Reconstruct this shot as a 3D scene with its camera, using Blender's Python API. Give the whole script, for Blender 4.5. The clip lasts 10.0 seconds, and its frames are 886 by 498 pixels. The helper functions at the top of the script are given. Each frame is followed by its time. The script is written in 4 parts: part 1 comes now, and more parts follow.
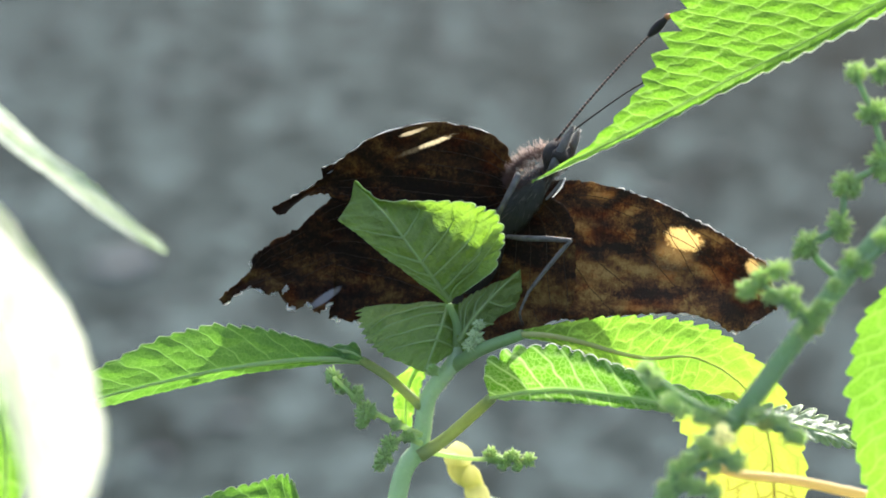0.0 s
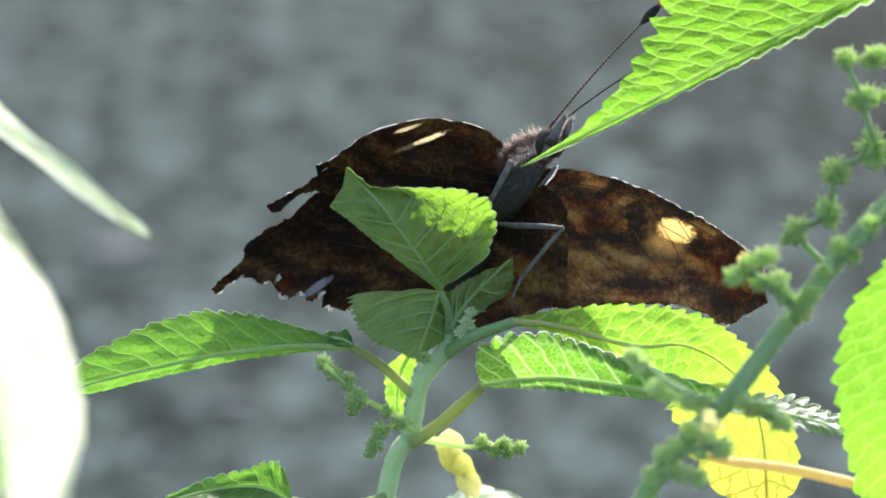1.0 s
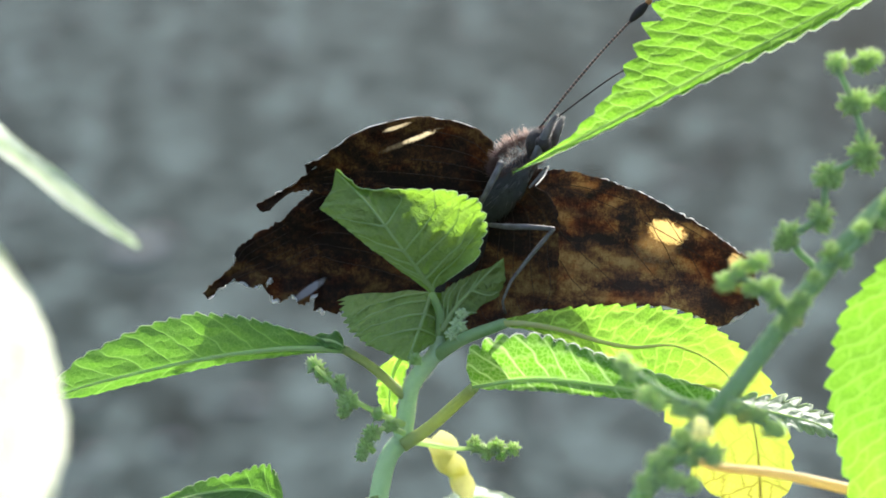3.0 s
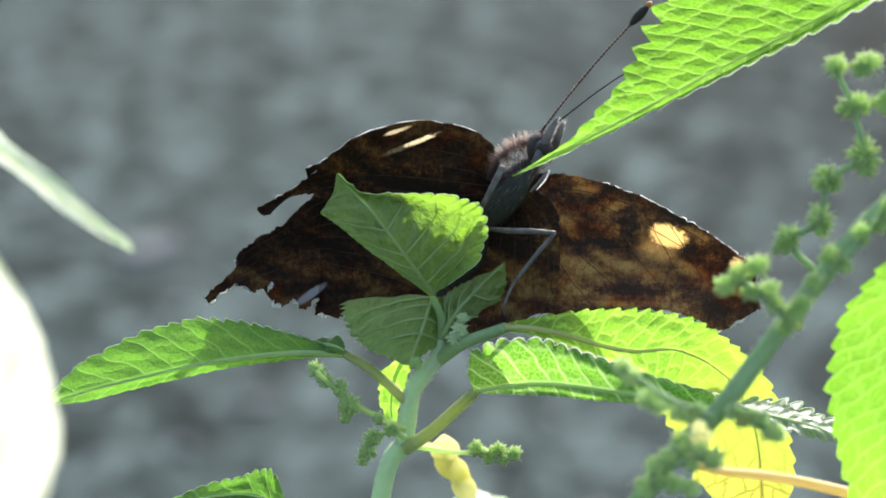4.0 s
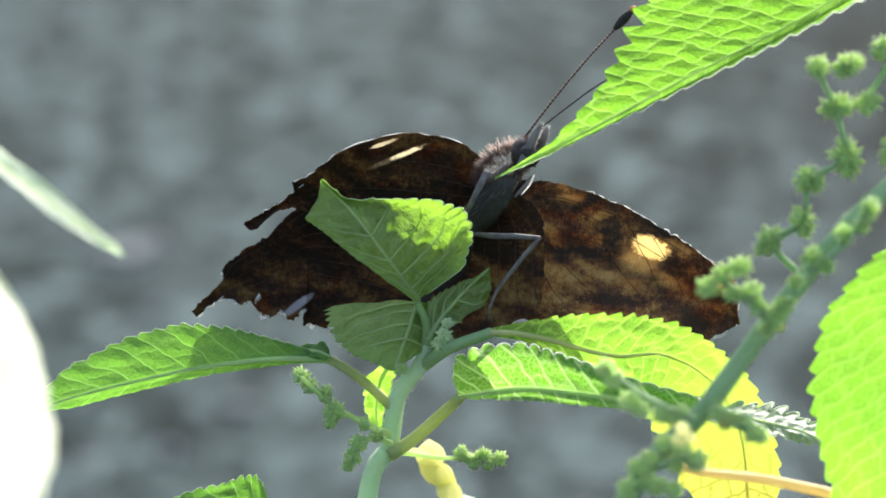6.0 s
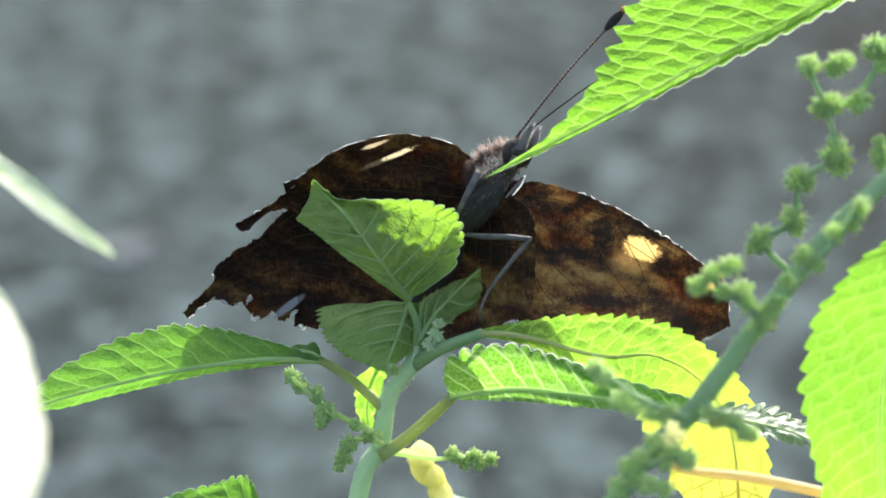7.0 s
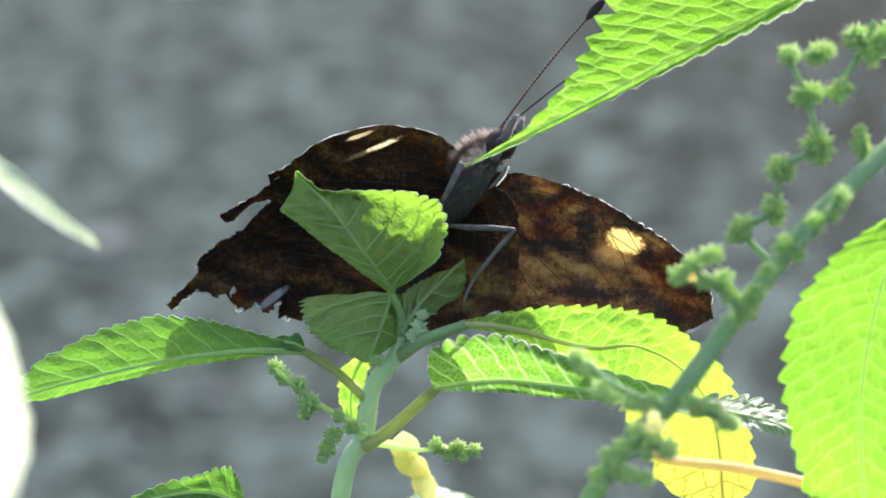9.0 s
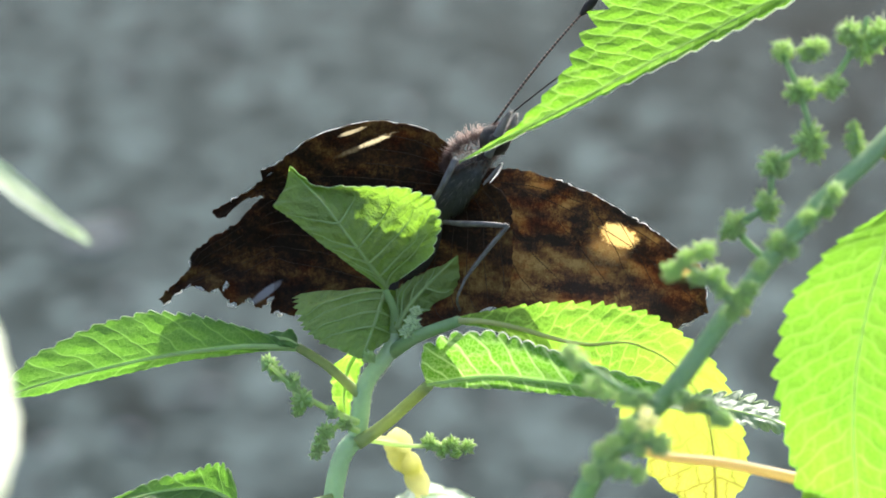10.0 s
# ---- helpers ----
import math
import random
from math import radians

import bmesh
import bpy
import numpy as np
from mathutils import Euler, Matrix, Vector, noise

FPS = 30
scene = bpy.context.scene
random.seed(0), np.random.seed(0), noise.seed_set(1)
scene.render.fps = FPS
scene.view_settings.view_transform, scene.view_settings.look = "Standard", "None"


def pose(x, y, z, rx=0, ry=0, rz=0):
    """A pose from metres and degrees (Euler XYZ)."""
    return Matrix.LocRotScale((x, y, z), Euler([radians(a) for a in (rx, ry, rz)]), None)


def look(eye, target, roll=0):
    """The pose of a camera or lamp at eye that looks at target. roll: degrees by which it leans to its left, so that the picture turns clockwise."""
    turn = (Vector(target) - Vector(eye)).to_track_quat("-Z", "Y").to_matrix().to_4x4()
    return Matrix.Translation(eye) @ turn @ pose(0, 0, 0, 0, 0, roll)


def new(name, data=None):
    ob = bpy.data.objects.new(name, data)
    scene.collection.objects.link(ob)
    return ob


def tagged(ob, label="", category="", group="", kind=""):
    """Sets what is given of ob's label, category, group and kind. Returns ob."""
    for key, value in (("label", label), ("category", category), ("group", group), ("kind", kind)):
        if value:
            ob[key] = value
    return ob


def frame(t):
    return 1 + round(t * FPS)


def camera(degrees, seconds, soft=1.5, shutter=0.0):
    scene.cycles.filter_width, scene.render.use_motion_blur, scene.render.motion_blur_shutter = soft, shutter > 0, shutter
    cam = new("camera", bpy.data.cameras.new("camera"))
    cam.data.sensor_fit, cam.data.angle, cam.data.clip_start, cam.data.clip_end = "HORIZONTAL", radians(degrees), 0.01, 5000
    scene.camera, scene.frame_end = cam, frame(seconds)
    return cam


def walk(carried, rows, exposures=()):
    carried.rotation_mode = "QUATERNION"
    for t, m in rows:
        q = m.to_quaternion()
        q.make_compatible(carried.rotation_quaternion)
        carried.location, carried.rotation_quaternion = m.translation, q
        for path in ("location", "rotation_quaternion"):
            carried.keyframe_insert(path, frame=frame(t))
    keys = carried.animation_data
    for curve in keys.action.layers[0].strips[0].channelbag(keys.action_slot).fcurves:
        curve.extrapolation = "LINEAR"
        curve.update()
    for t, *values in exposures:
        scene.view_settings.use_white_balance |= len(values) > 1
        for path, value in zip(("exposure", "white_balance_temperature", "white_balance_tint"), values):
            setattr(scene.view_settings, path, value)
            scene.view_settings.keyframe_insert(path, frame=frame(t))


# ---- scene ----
# A close view of a butterfly basking on a nettle, over a grey road. Lengths in millimetres are turned into metres by at() and way().
SLOPE = 15.0          # the eye looks this far down, degrees
EYE = Vector((0.0, 0.0, 1.0))
VIEW = Matrix.Translation(EYE) @ Matrix.Rotation(radians(-SLOPE), 4, "X")


def at(x, y, z):
    """A place near the butterfly: mm to the right, beyond a plane 400 mm before the first eye, and up, along the line of sight."""
    return VIEW @ Vector((x * 0.001, 0.4 + y * 0.001, z * 0.001))


def way(x, y, z):
    return VIEW.to_3x3() @ Vector((x * 0.001, y * 0.001, z * 0.001))


def mark(x, y, d):
    """As at(), from the places on a 0.0536 mm square net."""
    q = 0.0536182 * (400 + d) / 400
    return at((x - 784) * q, d, (441 - y) * q)


def off(dx, dy, deep=0.0):
    """As way(), in steps of the same net, to the right and down."""
    return way(dx * 0.0536, deep, -dy * 0.0536)


# ---- camera: seconds, mm right, forward, up, degrees of turn to the right, up, and lean ----
cam = camera(12.0, 10.0, soft=1.8)
STEPS = [
    (0, 0.000, 0.000, 0.000, -0.000, 0.000, -0.000),
    (0.5, 0.302, 0.600, 0.000, -0.018, -0.091, -0.264),
    (1, 0.847, 1.200, 0.000, -0.013, -0.176, -0.259),
    (1.5, 1.785, 1.533, 0.121, -0.093, -0.204, -0.253),
    (2, 2.722, 1.867, 0.242, -0.231, -0.216, 0.252),
    (2.5, 3.154, 2.200, 0.372, -0.260, -0.228, 0.089),
    (4, 4.356, 2.440, 0.847, -0.409, -0.222, 0.152),
    (4.5, 4.436, 2.520, 1.093, -0.383, -0.247, 0.469),
    (5, 4.235, 2.600, 1.115, -0.307, -0.210, 0.240),
    (5.5, 4.134, 2.680, 1.136, -0.227, -0.197, 0.308),
    (7, 4.356, 2.920, 1.201, -0.079, -0.194, 0.295),
    (7.5, 4.295, 3.000, 1.223, -0.022, -0.204, 0.240),
    (8, 4.235, 3.080, 1.245, 0.047, -0.243, 0.206),
    (8.5, 4.084, 3.160, 1.266, 0.111, -0.272, 0.290),
    (9, 3.932, 3.240, 1.288, 0.204, -0.330, 0.301),
    (9.5, 3.842, 3.320, 1.309, 0.281, -0.358, 0.422),
    (10, 3.751, 3.400, 1.331, 0.318, -0.389, 0.232)
]


def eye_pose(x, y, z, turn, tilt, lean):
    m = Matrix.Translation((x * 0.001, y * 0.001, z * 0.001)) @ Matrix.Rotation(radians(-turn), 4, "Z")
    m = m @ Matrix.Rotation(radians(tilt), 4, "X") @ Matrix.Rotation(radians(lean), 4, "Y")
    return VIEW @ m @ Matrix.Rotation(radians(90), 4, "X")


walk(cam, [(s[0], eye_pose(*s[1:])) for s in STEPS], [(0.0, 1.02), (2.5, 1.02), (5.5, 1.07), (7.0, 1.12), (10.0, 1.11)])
cam.data.dof.use_dof = True
cam.data.dof.focus_distance = 0.398
cam.data.dof.aperture_fstop = 41.0

# ---- light ----
SUN_UP, SUN_SIDE = 38.0, 21.0     # elevation, and degrees to the right of straight ahead
world = bpy.data.worlds.new("sky")
scene.world = world
world.use_nodes = True
wn = world.node_tree.nodes
sky = wn.new("ShaderNodeTexSky")
sky.sky_type = "NISHITA"
sky.sun_disc = False
sky.dust_density, sky.ozone_density = 2.5, 0.6
sky.sun_elevation, sky.sun_rotation = radians(SUN_UP), radians(SUN_SIDE)
wn["Background"].inputs[1].default_value = 0.18
world.node_tree.links.new(sky.outputs[0], wn["Background"].inputs[0])
sun_data = bpy.data.lights.new("sun", "SUN")
sun_data.energy, sun_data.angle, sun_data.color = 4.6, radians(0.5), (1.0, 0.965, 0.90)
sun = new("sun", sun_data)
su, ss = radians(SUN_UP), radians(SUN_SIDE)
sun_from = Vector((math.sin(ss) * math.cos(su), math.cos(ss) * math.cos(su), math.sin(su)))
sun.matrix_world = look(sun_from * 20, (0, 0, 0))


# ---- materials ----
class Net:
    """A short way to write node trees."""

    def __init__(self, name):
        self.mat = bpy.data.materials.new(name)
        self.mat.use_nodes = True
        self.tree = self.mat.node_tree
        self.tree.nodes.clear()
        self.out = self.tree.nodes.new("ShaderNodeOutputMaterial")

    def add(self, kind, props=None, **inputs):
        n = self.tree.nodes.new("ShaderNode" + kind)
        props = props or {}
        if "operation" in props:
            n.operation = props["operation"]
        if "use_clamp" in props:
            n.use_clamp = props["use_clamp"]
        if "data_type" in props:
            n.data_type = props["data_type"]
        if "blend_type" in props:
            n.blend_type = props["blend_type"]
        if "feature" in props:
            n.feature = props["feature"]
        if "bands_direction" in props:
            n.bands_direction = props["bands_direction"]
        for key, val in inputs.items():
            sock = n.inputs[int(key[1:])] if key[0] == "i" and key[1:].isdigit() else n.inputs[key.replace("_", " ")]
            if hasattr(val, "is_output"):
                self.tree.links.new(val, sock)
            else:
                sock.default_value = val
        return n

    def math(self, op, a, b=0.0, clamp=False):
        return self.add("Math", {"operation": op, "use_clamp": clamp}, i0=a, i1=b).outputs[0]

    def ramp(self, fac, *stops):
        n = self.add("ValToRGB", i0=fac)
        el = n.color_ramp.elements
        while len(el) < len(stops):
            el.new(0.5)
        for e, (pos, col) in zip(el, stops):
            e.position = pos
            e.color = (*col, 1) if len(col) == 3 else col
        return n.outputs[0]

    def mix(self, fac, a, b, blend="MIX"):
        n = self.add("Mix", {"data_type": "RGBA", "blend_type": blend}, i0=fac)
        for i, val in ((6, a), (7, b)):
            if hasattr(val, "is_output"):
                self.tree.links.new(val, n.inputs[i])
            else:
                n.inputs[i].default_value = (*val, 1)
        return n.outputs[2]

    def noise(self, co, scale, detail=4.0, rough=0.55):
        return self.add("TexNoise", Vector=co, Scale=scale, Detail=detail, Roughness=rough).outputs[0]

    def end(self, shader):
        self.tree.links.new(shader, self.out.inputs[0])
        return self.mat


def leaf_material(name, front, through_col, vein, vein_fac, rough=0.46, gloss=0.4, pitch=2.3, dark_vein=False, young=None, slope=0.35, rungs=0.45, relief=0.00045, ridge=-0.08, share=0.62, turn_at=30.0, skew=False):
    """UV is in mm: along the midrib, and across from it. Veins branch forward from the midrib and a net lies between them."""
    n = Net(name)
    uv = n.add("UVMap").outputs[0]
    sep = n.add("SeparateXYZ", i0=uv)
    wob = n.noise(uv, 0.25, 2.0)
    across = n.math("ABSOLUTE", sep.outputs[1])
    side = n.math("SUBTRACT", sep.outputs[0], n.math("MULTIPLY", sep.outputs[1] if skew else across, slope))
    side = n.math("ADD", side, n.math("MULTIPLY", n.math("POWER", across, 1.6), -0.03))
    side = n.math("ADD", side, n.math("MULTIPLY", wob, 2.6))
    row = n.math("DIVIDE", side, pitch)
    saw = n.math("ABSOLUTE", n.math("SUBTRACT", n.math("FRACT", row), 0.5))
    second = n.math("SUBTRACT", 1.0, n.math("MULTIPLY", n.math("SUBTRACT", 0.5, saw), pitch / 0.24), clamp=True)
    mid = n.math("SUBTRACT", 1.0, n.math("DIVIDE", across, 0.4), clamp=True)
    # rungs run from vein to vein, out of step from row to row
    jog = n.math("ADD", n.math("MULTIPLY", n.math("FLOOR", row), 0.37), n.math("MULTIPLY", n.noise(uv, 0.6, 2.0), 0.9))
    rung = n.math("ABSOLUTE", n.math("SUBTRACT", n.math("FRACT", n.math("ADD", n.math("DIVIDE", across, 1.9), jog)), 0.5))
    dome = n.math("MULTIPLY", n.math("SUBTRACT", 0.5, rung), n.math("SUBTRACT", 0.5, saw))
    dome = n.math("POWER", n.math("MULTIPLY", dome, 4.0), 0.8)
    rung = n.math("SUBTRACT", 1.0, n.math("MULTIPLY", n.math("SUBTRACT", 0.5, rung), 1.9 / 0.26), clamp=True)
    warp = n.add("VectorMath", {"operation": "ADD"}, i0=uv, i1=n.add("TexNoise", Vector=uv, Scale=0.5, Detail=2.0).outputs[1]).outputs[0]
    fine = n.add("TexVoronoi", {"feature": "DISTANCE_TO_EDGE"}, Vector=warp, Scale=2.2)
    net2 = n.math("SUBTRACT", 1.0, n.math("DIVIDE", fine.outputs[0], 0.14), clamp=True)
    veins = n.math("MAXIMUM", n.math("MAXIMUM", mid, n.math("MULTIPLY", second, 0.85)), n.math("ADD", n.math("MULTIPLY", rung, rungs), n.math("MULTIPLY", net2, 0.3)))
    swell = dome
    blotch = n.noise(uv, 0.12, 4.0)
    speck = n.noise(uv, 3.0, 3.0)
    tone = n.math("ADD", n.math("MULTIPLY", blotch, 0.7), n.math("MULTIPLY", speck, 0.3))
    dim = n.ramp(tone, (0.3, (0.72, 0.76, 0.7)), (0.7, (1.15, 1.1, 1.1)))
    if young:
        age = n.math("DIVIDE", n.math("SUBTRACT", n.math("ADD", sep.outputs[0], n.math("MULTIPLY", blotch, 10.0)), turn_at), 22.0, clamp=True)
        through_col = n.mix(age, young, through_col)
        vein = n.mix(age, tuple(min(1.0, c * 2.2 + 0.07) for c in young), vein)
    vf = n.math("MULTIPLY", veins, vein_fac)
    face = n.mix(vf, n.mix(1.0, front, dim, "MULTIPLY"), vein if dark_vein else tuple(min(1, c * 1.1) for c in vein))
    lit = n.mix(vf, n.mix(1.0, through_col, dim, "MULTIPLY"), vein)
    height = n.math("ADD", n.math("ADD", n.math("MULTIPLY", veins, ridge), n.math("MULTIPLY", speck, 0.2)), n.math("MULTIPLY", swell, 0.45))
    bump = n.add("Bump", Strength=0.9, Distance=relief, Height=height).outputs[0]
    body = n.add("BsdfPrincipled", Base_Color=face, Roughness=n.math("ADD", rough, n.math("MULTIPLY", speck, 0.15)), Normal=bump)
    body.inputs["Specular IOR Level"].default_value = gloss
    if gloss > 0.9:
        body.inputs["Coat Weight"].default_value = 1.0
        body.inputs["Coat Roughness"].default_value = 0.4
    trans = n.add("BsdfTranslucent", Color=lit, Normal=bump)
    return n.end(n.add("MixShader", i0=share, i1=body.outputs[0], i2=trans.outputs[0]).outputs[0])


def plain_material(name, col, col2, scale, rough=0.5, through_fac=0.0, through_col=(0, 0, 0), bump=0.2, spec=0.4):
    n = Net(name)
    co = n.add("TexCoord").outputs["Object"]
    a = n.noise(co, scale, 5.0)
    b = n.noise(co, scale * 7, 3.0)
    tone = n.math("ADD", n.math("MULTIPLY", a, 0.65), n.math("MULTIPLY", b, 0.35))
    base = n.ramp(tone, (0.35, col), (0.65, col2))
    bmp = n.add("Bump", Strength=bump, Distance=0.0003, Height=b).outputs[0]
    p = n.add("BsdfPrincipled", Base_Color=base, Roughness=rough, Normal=bmp)
    p.inputs["Specular IOR Level"].default_value = spec
    if through_fac <= 0:
        return n.end(p.outputs[0])
    t = n.add("BsdfTranslucent", Color=(*through_col, 1), Normal=bmp)
    return n.end(n.add("MixShader", i0=through_fac, i1=p.outputs[0], i2=t.outputs[0]).outputs[0])


def wing_material(name, windows, seed, dark, tan, grey=(), rusty=(), glow=1.0, shade=1.0, clear=(1.0, 0.82, 0.48)):
    """Mottled brown bark pattern; windows are pale, half clear patches (x, z, half length, half height, turn,
    strength), mm on the wing; dark and tan are soft blotches, mostly of the pattern; shade and glow scale a whole
    wing's colours.
    """
    n = Net(name)
    uv = n.add("UVMap").outputs[0]
    shift = n.add("VectorMath", {"operation": "ADD"}, i0=uv, i1=(seed * 31.0, seed * 17.0, 0.0)).outputs[0]
    flat = n.add("Mapping", {}, i0=shift)
    flat.inputs["Scale"].default_value = (0.8, 1.3, 1.0)
    broad = n.noise(flat.outputs[0], 0.16, 5.0, 0.6)
    patch = n.noise(flat.outputs[0], 0.75, 3.0, 0.6)
    grain = n.noise(shift, 1.9, 5.0, 0.7)
    speck = n.noise(shift, 6.0, 2.0, 0.6)
    ripple = n.add("TexWave", {"bands_direction": "DIAGONAL"}, Vector=flat.outputs[0], Scale=0.10, Distortion=9.0, Detail=4.0, Detail_Scale=1.2).outputs[1]
    tone = 0.5
    for layer, gain in ((broad, 0.26), (patch, 0.43), (grain, 0.50), (speck, 0.30), (ripple, 0.16)):
        tone = n.math("ADD", tone, n.math("MULTIPLY", n.math("SUBTRACT", layer, 0.5), gain))
    sep = n.add("SeparateXYZ", i0=uv)

    def oval(x, z, a, b, turn, rag):
        c, q = math.cos(radians(turn)), math.sin(radians(turn))
        dx = n.math("SUBTRACT", sep.outputs[0], x)
        dz = n.math("SUBTRACT", sep.outputs[1], z)
        along = n.math("DIVIDE", n.math("ADD", n.math("MULTIPLY", dx, c), n.math("MULTIPLY", dz, q)), a)
        over = n.math("DIVIDE", n.math("SUBTRACT", n.math("MULTIPLY", dz, c), n.math("MULTIPLY", dx, q)), b)
        r = n.math("ADD", n.math("MULTIPLY", along, along), n.math("MULTIPLY", over, over))
        r = n.math("ADD", r, n.math("MULTIPLY", n.math("SUBTRACT", grain, 0.5), rag))
        r = n.math("ADD", r, n.math("MULTIPLY", n.math("SUBTRACT", speck, 0.5), rag * 0.7))
        return n.math("ADD", r, n.math("MULTIPLY", n.math("SUBTRACT", broad, 0.5), rag))

    for sign, ovals in ((-0.15, dark), (0.12, tan)):
        for x, z, a, b, turn in ovals:
            soft = n.math("SUBTRACT", 1.2, oval(x, z, a, b, turn, 1.3), clamp=True)
            tone = n.math("ADD", tone, n.math("MULTIPLY", soft, sign))
    # fine dark striae run across the veins, with rusty and black specks
    streak = n.add("Mapping", {}, i0=shift)
    streak.inputs["Scale"].default_value = (2.6, 0.7, 1.0)
    striae = n.noise(streak.outputs[0], 1.1, 4.0, 0.7)
    tone = n.math("ADD", tone, n.math("MULTIPLY", n.math("SUBTRACT", striae, 0.5), 0.26))
    fleck = n.math("MULTIPLY", n.math("SUBTRACT", n.noise(shift, 2.4, 2.0), 0.62), 9.0, clamp=True)
    tone = n.math("SUBTRACT", tone, n.math("MULTIPLY", fleck, 0.10))
    rust = n.math("MULTIPLY", n.math("SUBTRACT", n.noise(flat.outputs[0], 0.42, 3.0), 0.52), 6.0, clamp=True)
    col = n.ramp(tone, (0.33, (0.045, 0.030, 0.023)), (0.44, (0.085, 0.046, 0.029)), (0.53, (0.15, 0.070, 0.032)), (0.62, (0.255, 0.145, 0.050)), (0.75, (0.41, 0.275, 0.105)))
    lit = n.ramp(tone, (0.36, (0.006, 0.003, 0.002)), (0.48, (0.066, 0.025, 0.011)), (0.58, (0.19, 0.090, 0.032)), (0.72, (0.38, 0.22, 0.075)))
    col = n.mix(n.math("MULTIPLY", rust, 0.7), col, n.mix(1.0, col, (1.15, 0.6, 0.45), "MULTIPLY"))
    frost = n.math("MULTIPLY", n.math("SUBTRACT", n.noise(shift, 3.4, 3.0, 0.65), 0.60), 5.0, clamp=True)
    col = n.mix(n.math("MULTIPLY", frost, 0.35), col, (0.26, 0.20, 0.13))
    for x, z, a, b, turn in rusty:
        soft = n.math("SUBTRACT", 1.2, oval(x, z, a, b, turn, 1.8), clamp=True)
        col = n.mix(n.math("MULTIPLY", soft, 0.75), col, n.mix(1.0, col, (1.3, 0.74, 0.55), "MULTIPLY"))
    # shade puts a wing's lit or shaded look into its colour
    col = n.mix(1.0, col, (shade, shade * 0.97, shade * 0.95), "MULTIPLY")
    for x, z, a, b, turn in grey:
        soft = n.math("MULTIPLY", n.math("SUBTRACT", 1.2, oval(x, z, a, b, turn, 0.8)), 1.5, clamp=True)
        col = n.mix(soft, col, (0.44, 0.40, 0.40))
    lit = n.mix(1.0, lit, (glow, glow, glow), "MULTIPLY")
    mask = None
    for x, z, a, b, turn, power in windows:
        soft = n.math("MULTIPLY", n.math("SUBTRACT", 1.3, oval(x, z, a, b, turn, 3.0)), 1.3 if power > 0.6 else 0.5, clamp=True)
        soft = n.math("MULTIPLY", soft, power)
        mask = soft if mask is None else n.math("MAXIMUM", mask, soft)
    if mask is not None:
        lit = n.mix(mask, lit, clear)
        col = n.mix(mask, col, (0.50, 0.33, 0.16))
    bump = n.add("Bump", Strength=0.6, Distance=0.0004, Height=grain).outputs[0]
    p = n.add("BsdfPrincipled", Base_Color=col, Roughness=0.7, Normal=bump)
    p.inputs["Specular IOR Level"].default_value = 0.08
    t = n.add("BsdfTranslucent", Color=lit)
    share = 0.42 if mask is None else n.math("ADD", n.math("MULTIPLY", mask, 0.48), 0.42)
    return n.end(n.add("MixShader", i0=share, i1=p.outputs[0], i2=t.outputs[0]).outputs[0])


def road_material():
    n = Net("worn_asphalt")
    co = n.add("TexCoord").outputs["Object"]
    m = n.add("Mapping", {}, i0=co)
    m.inputs["Rotation"].default_value = (0, 0, radians(20))
    m.inputs["Scale"].default_value = (1.0, 0.5, 1.0)
    big = n.noise(m.outputs[0], 13.0, 5.0, 0.68)
    mid = n.noise(m.outputs[0], 26.0, 4.0, 0.65)
    stone = n.add("TexVoronoi", Vector=co, Scale=70.0)
    chips = n.add("SeparateXYZ", i0=stone.outputs[1]).outputs[0]
    tone = n.math("ADD", n.math("MULTIPLY", n.math("ADD", big, 0.156), 0.36), n.math("ADD", n.math("MULTIPLY", mid, 0.44), n.math("MULTIPLY", chips, 0.12)))
    # a broad soft oval darkens the far part, towards the right
    spot = n.add("VectorMath", {"operation": "SUBTRACT"}, i0=co, i1=(0.62, 4.8, 0.0)).outputs[0]
    spot = n.add("VectorMath", {"operation": "MULTIPLY"}, i0=spot, i1=(1.6, 0.75, 0.0)).outputs[0]
    spot = n.add("VectorMath", {"operation": "LENGTH"}, i0=spot).outputs[1]
    far_dark = n.math("SUBTRACT", 1.35, n.math("ADD", spot, n.math("MULTIPLY", big, 0.5)), clamp=True)
    tone = n.math("SUBTRACT", tone, n.math("MULTIPLY", far_dark, 0.088))
    col = n.ramp(tone, (0.40, (0.0037, 0.0067, 0.0069)), (0.47, (0.0104, 0.0169, 0.0172)), (0.525, (0.0256, 0.0377, 0.0380)), (0.60, (0.081, 0.110, 0.110)))
    bump = n.add("Bump", Strength=0.6, Distance=0.004, Height=stone.outputs[0]).outputs[0]
    p = n.add("BsdfPrincipled", Base_Color=col, Roughness=0.85, Normal=bump)
    p.inputs["Specular IOR Level"].default_value = 0.03
    return n.end(p.outputs[0])


M_ROAD = road_material()
M_LEAF = leaf_material("nettle_leaf", (0.075, 0.16, 0.035), (0.215, 0.515, 0.026), (0.50, 0.78, 0.19), 0.52, relief=0.0004, pitch=2.3, slope=0.55, rungs=0.6)
M_BROAD = leaf_material("broad_veined_leaf", (0.062, 0.125, 0.045), (0.165, 0.42, 0.034), (0.40, 0.66, 0.18), 0.42, share=0.48, relief=0.0004, pitch=2.7, slope=1.1, rungs=0.25)
M_HANG = leaf_material("thin_backlit_leaf", (0.085, 0.17, 0.04), (0.235, 0.55, 0.032), (0.50, 0.82, 0.18), 0.40, relief=0.00014, pitch=1.7, slope=0.6, rungs=0.4)
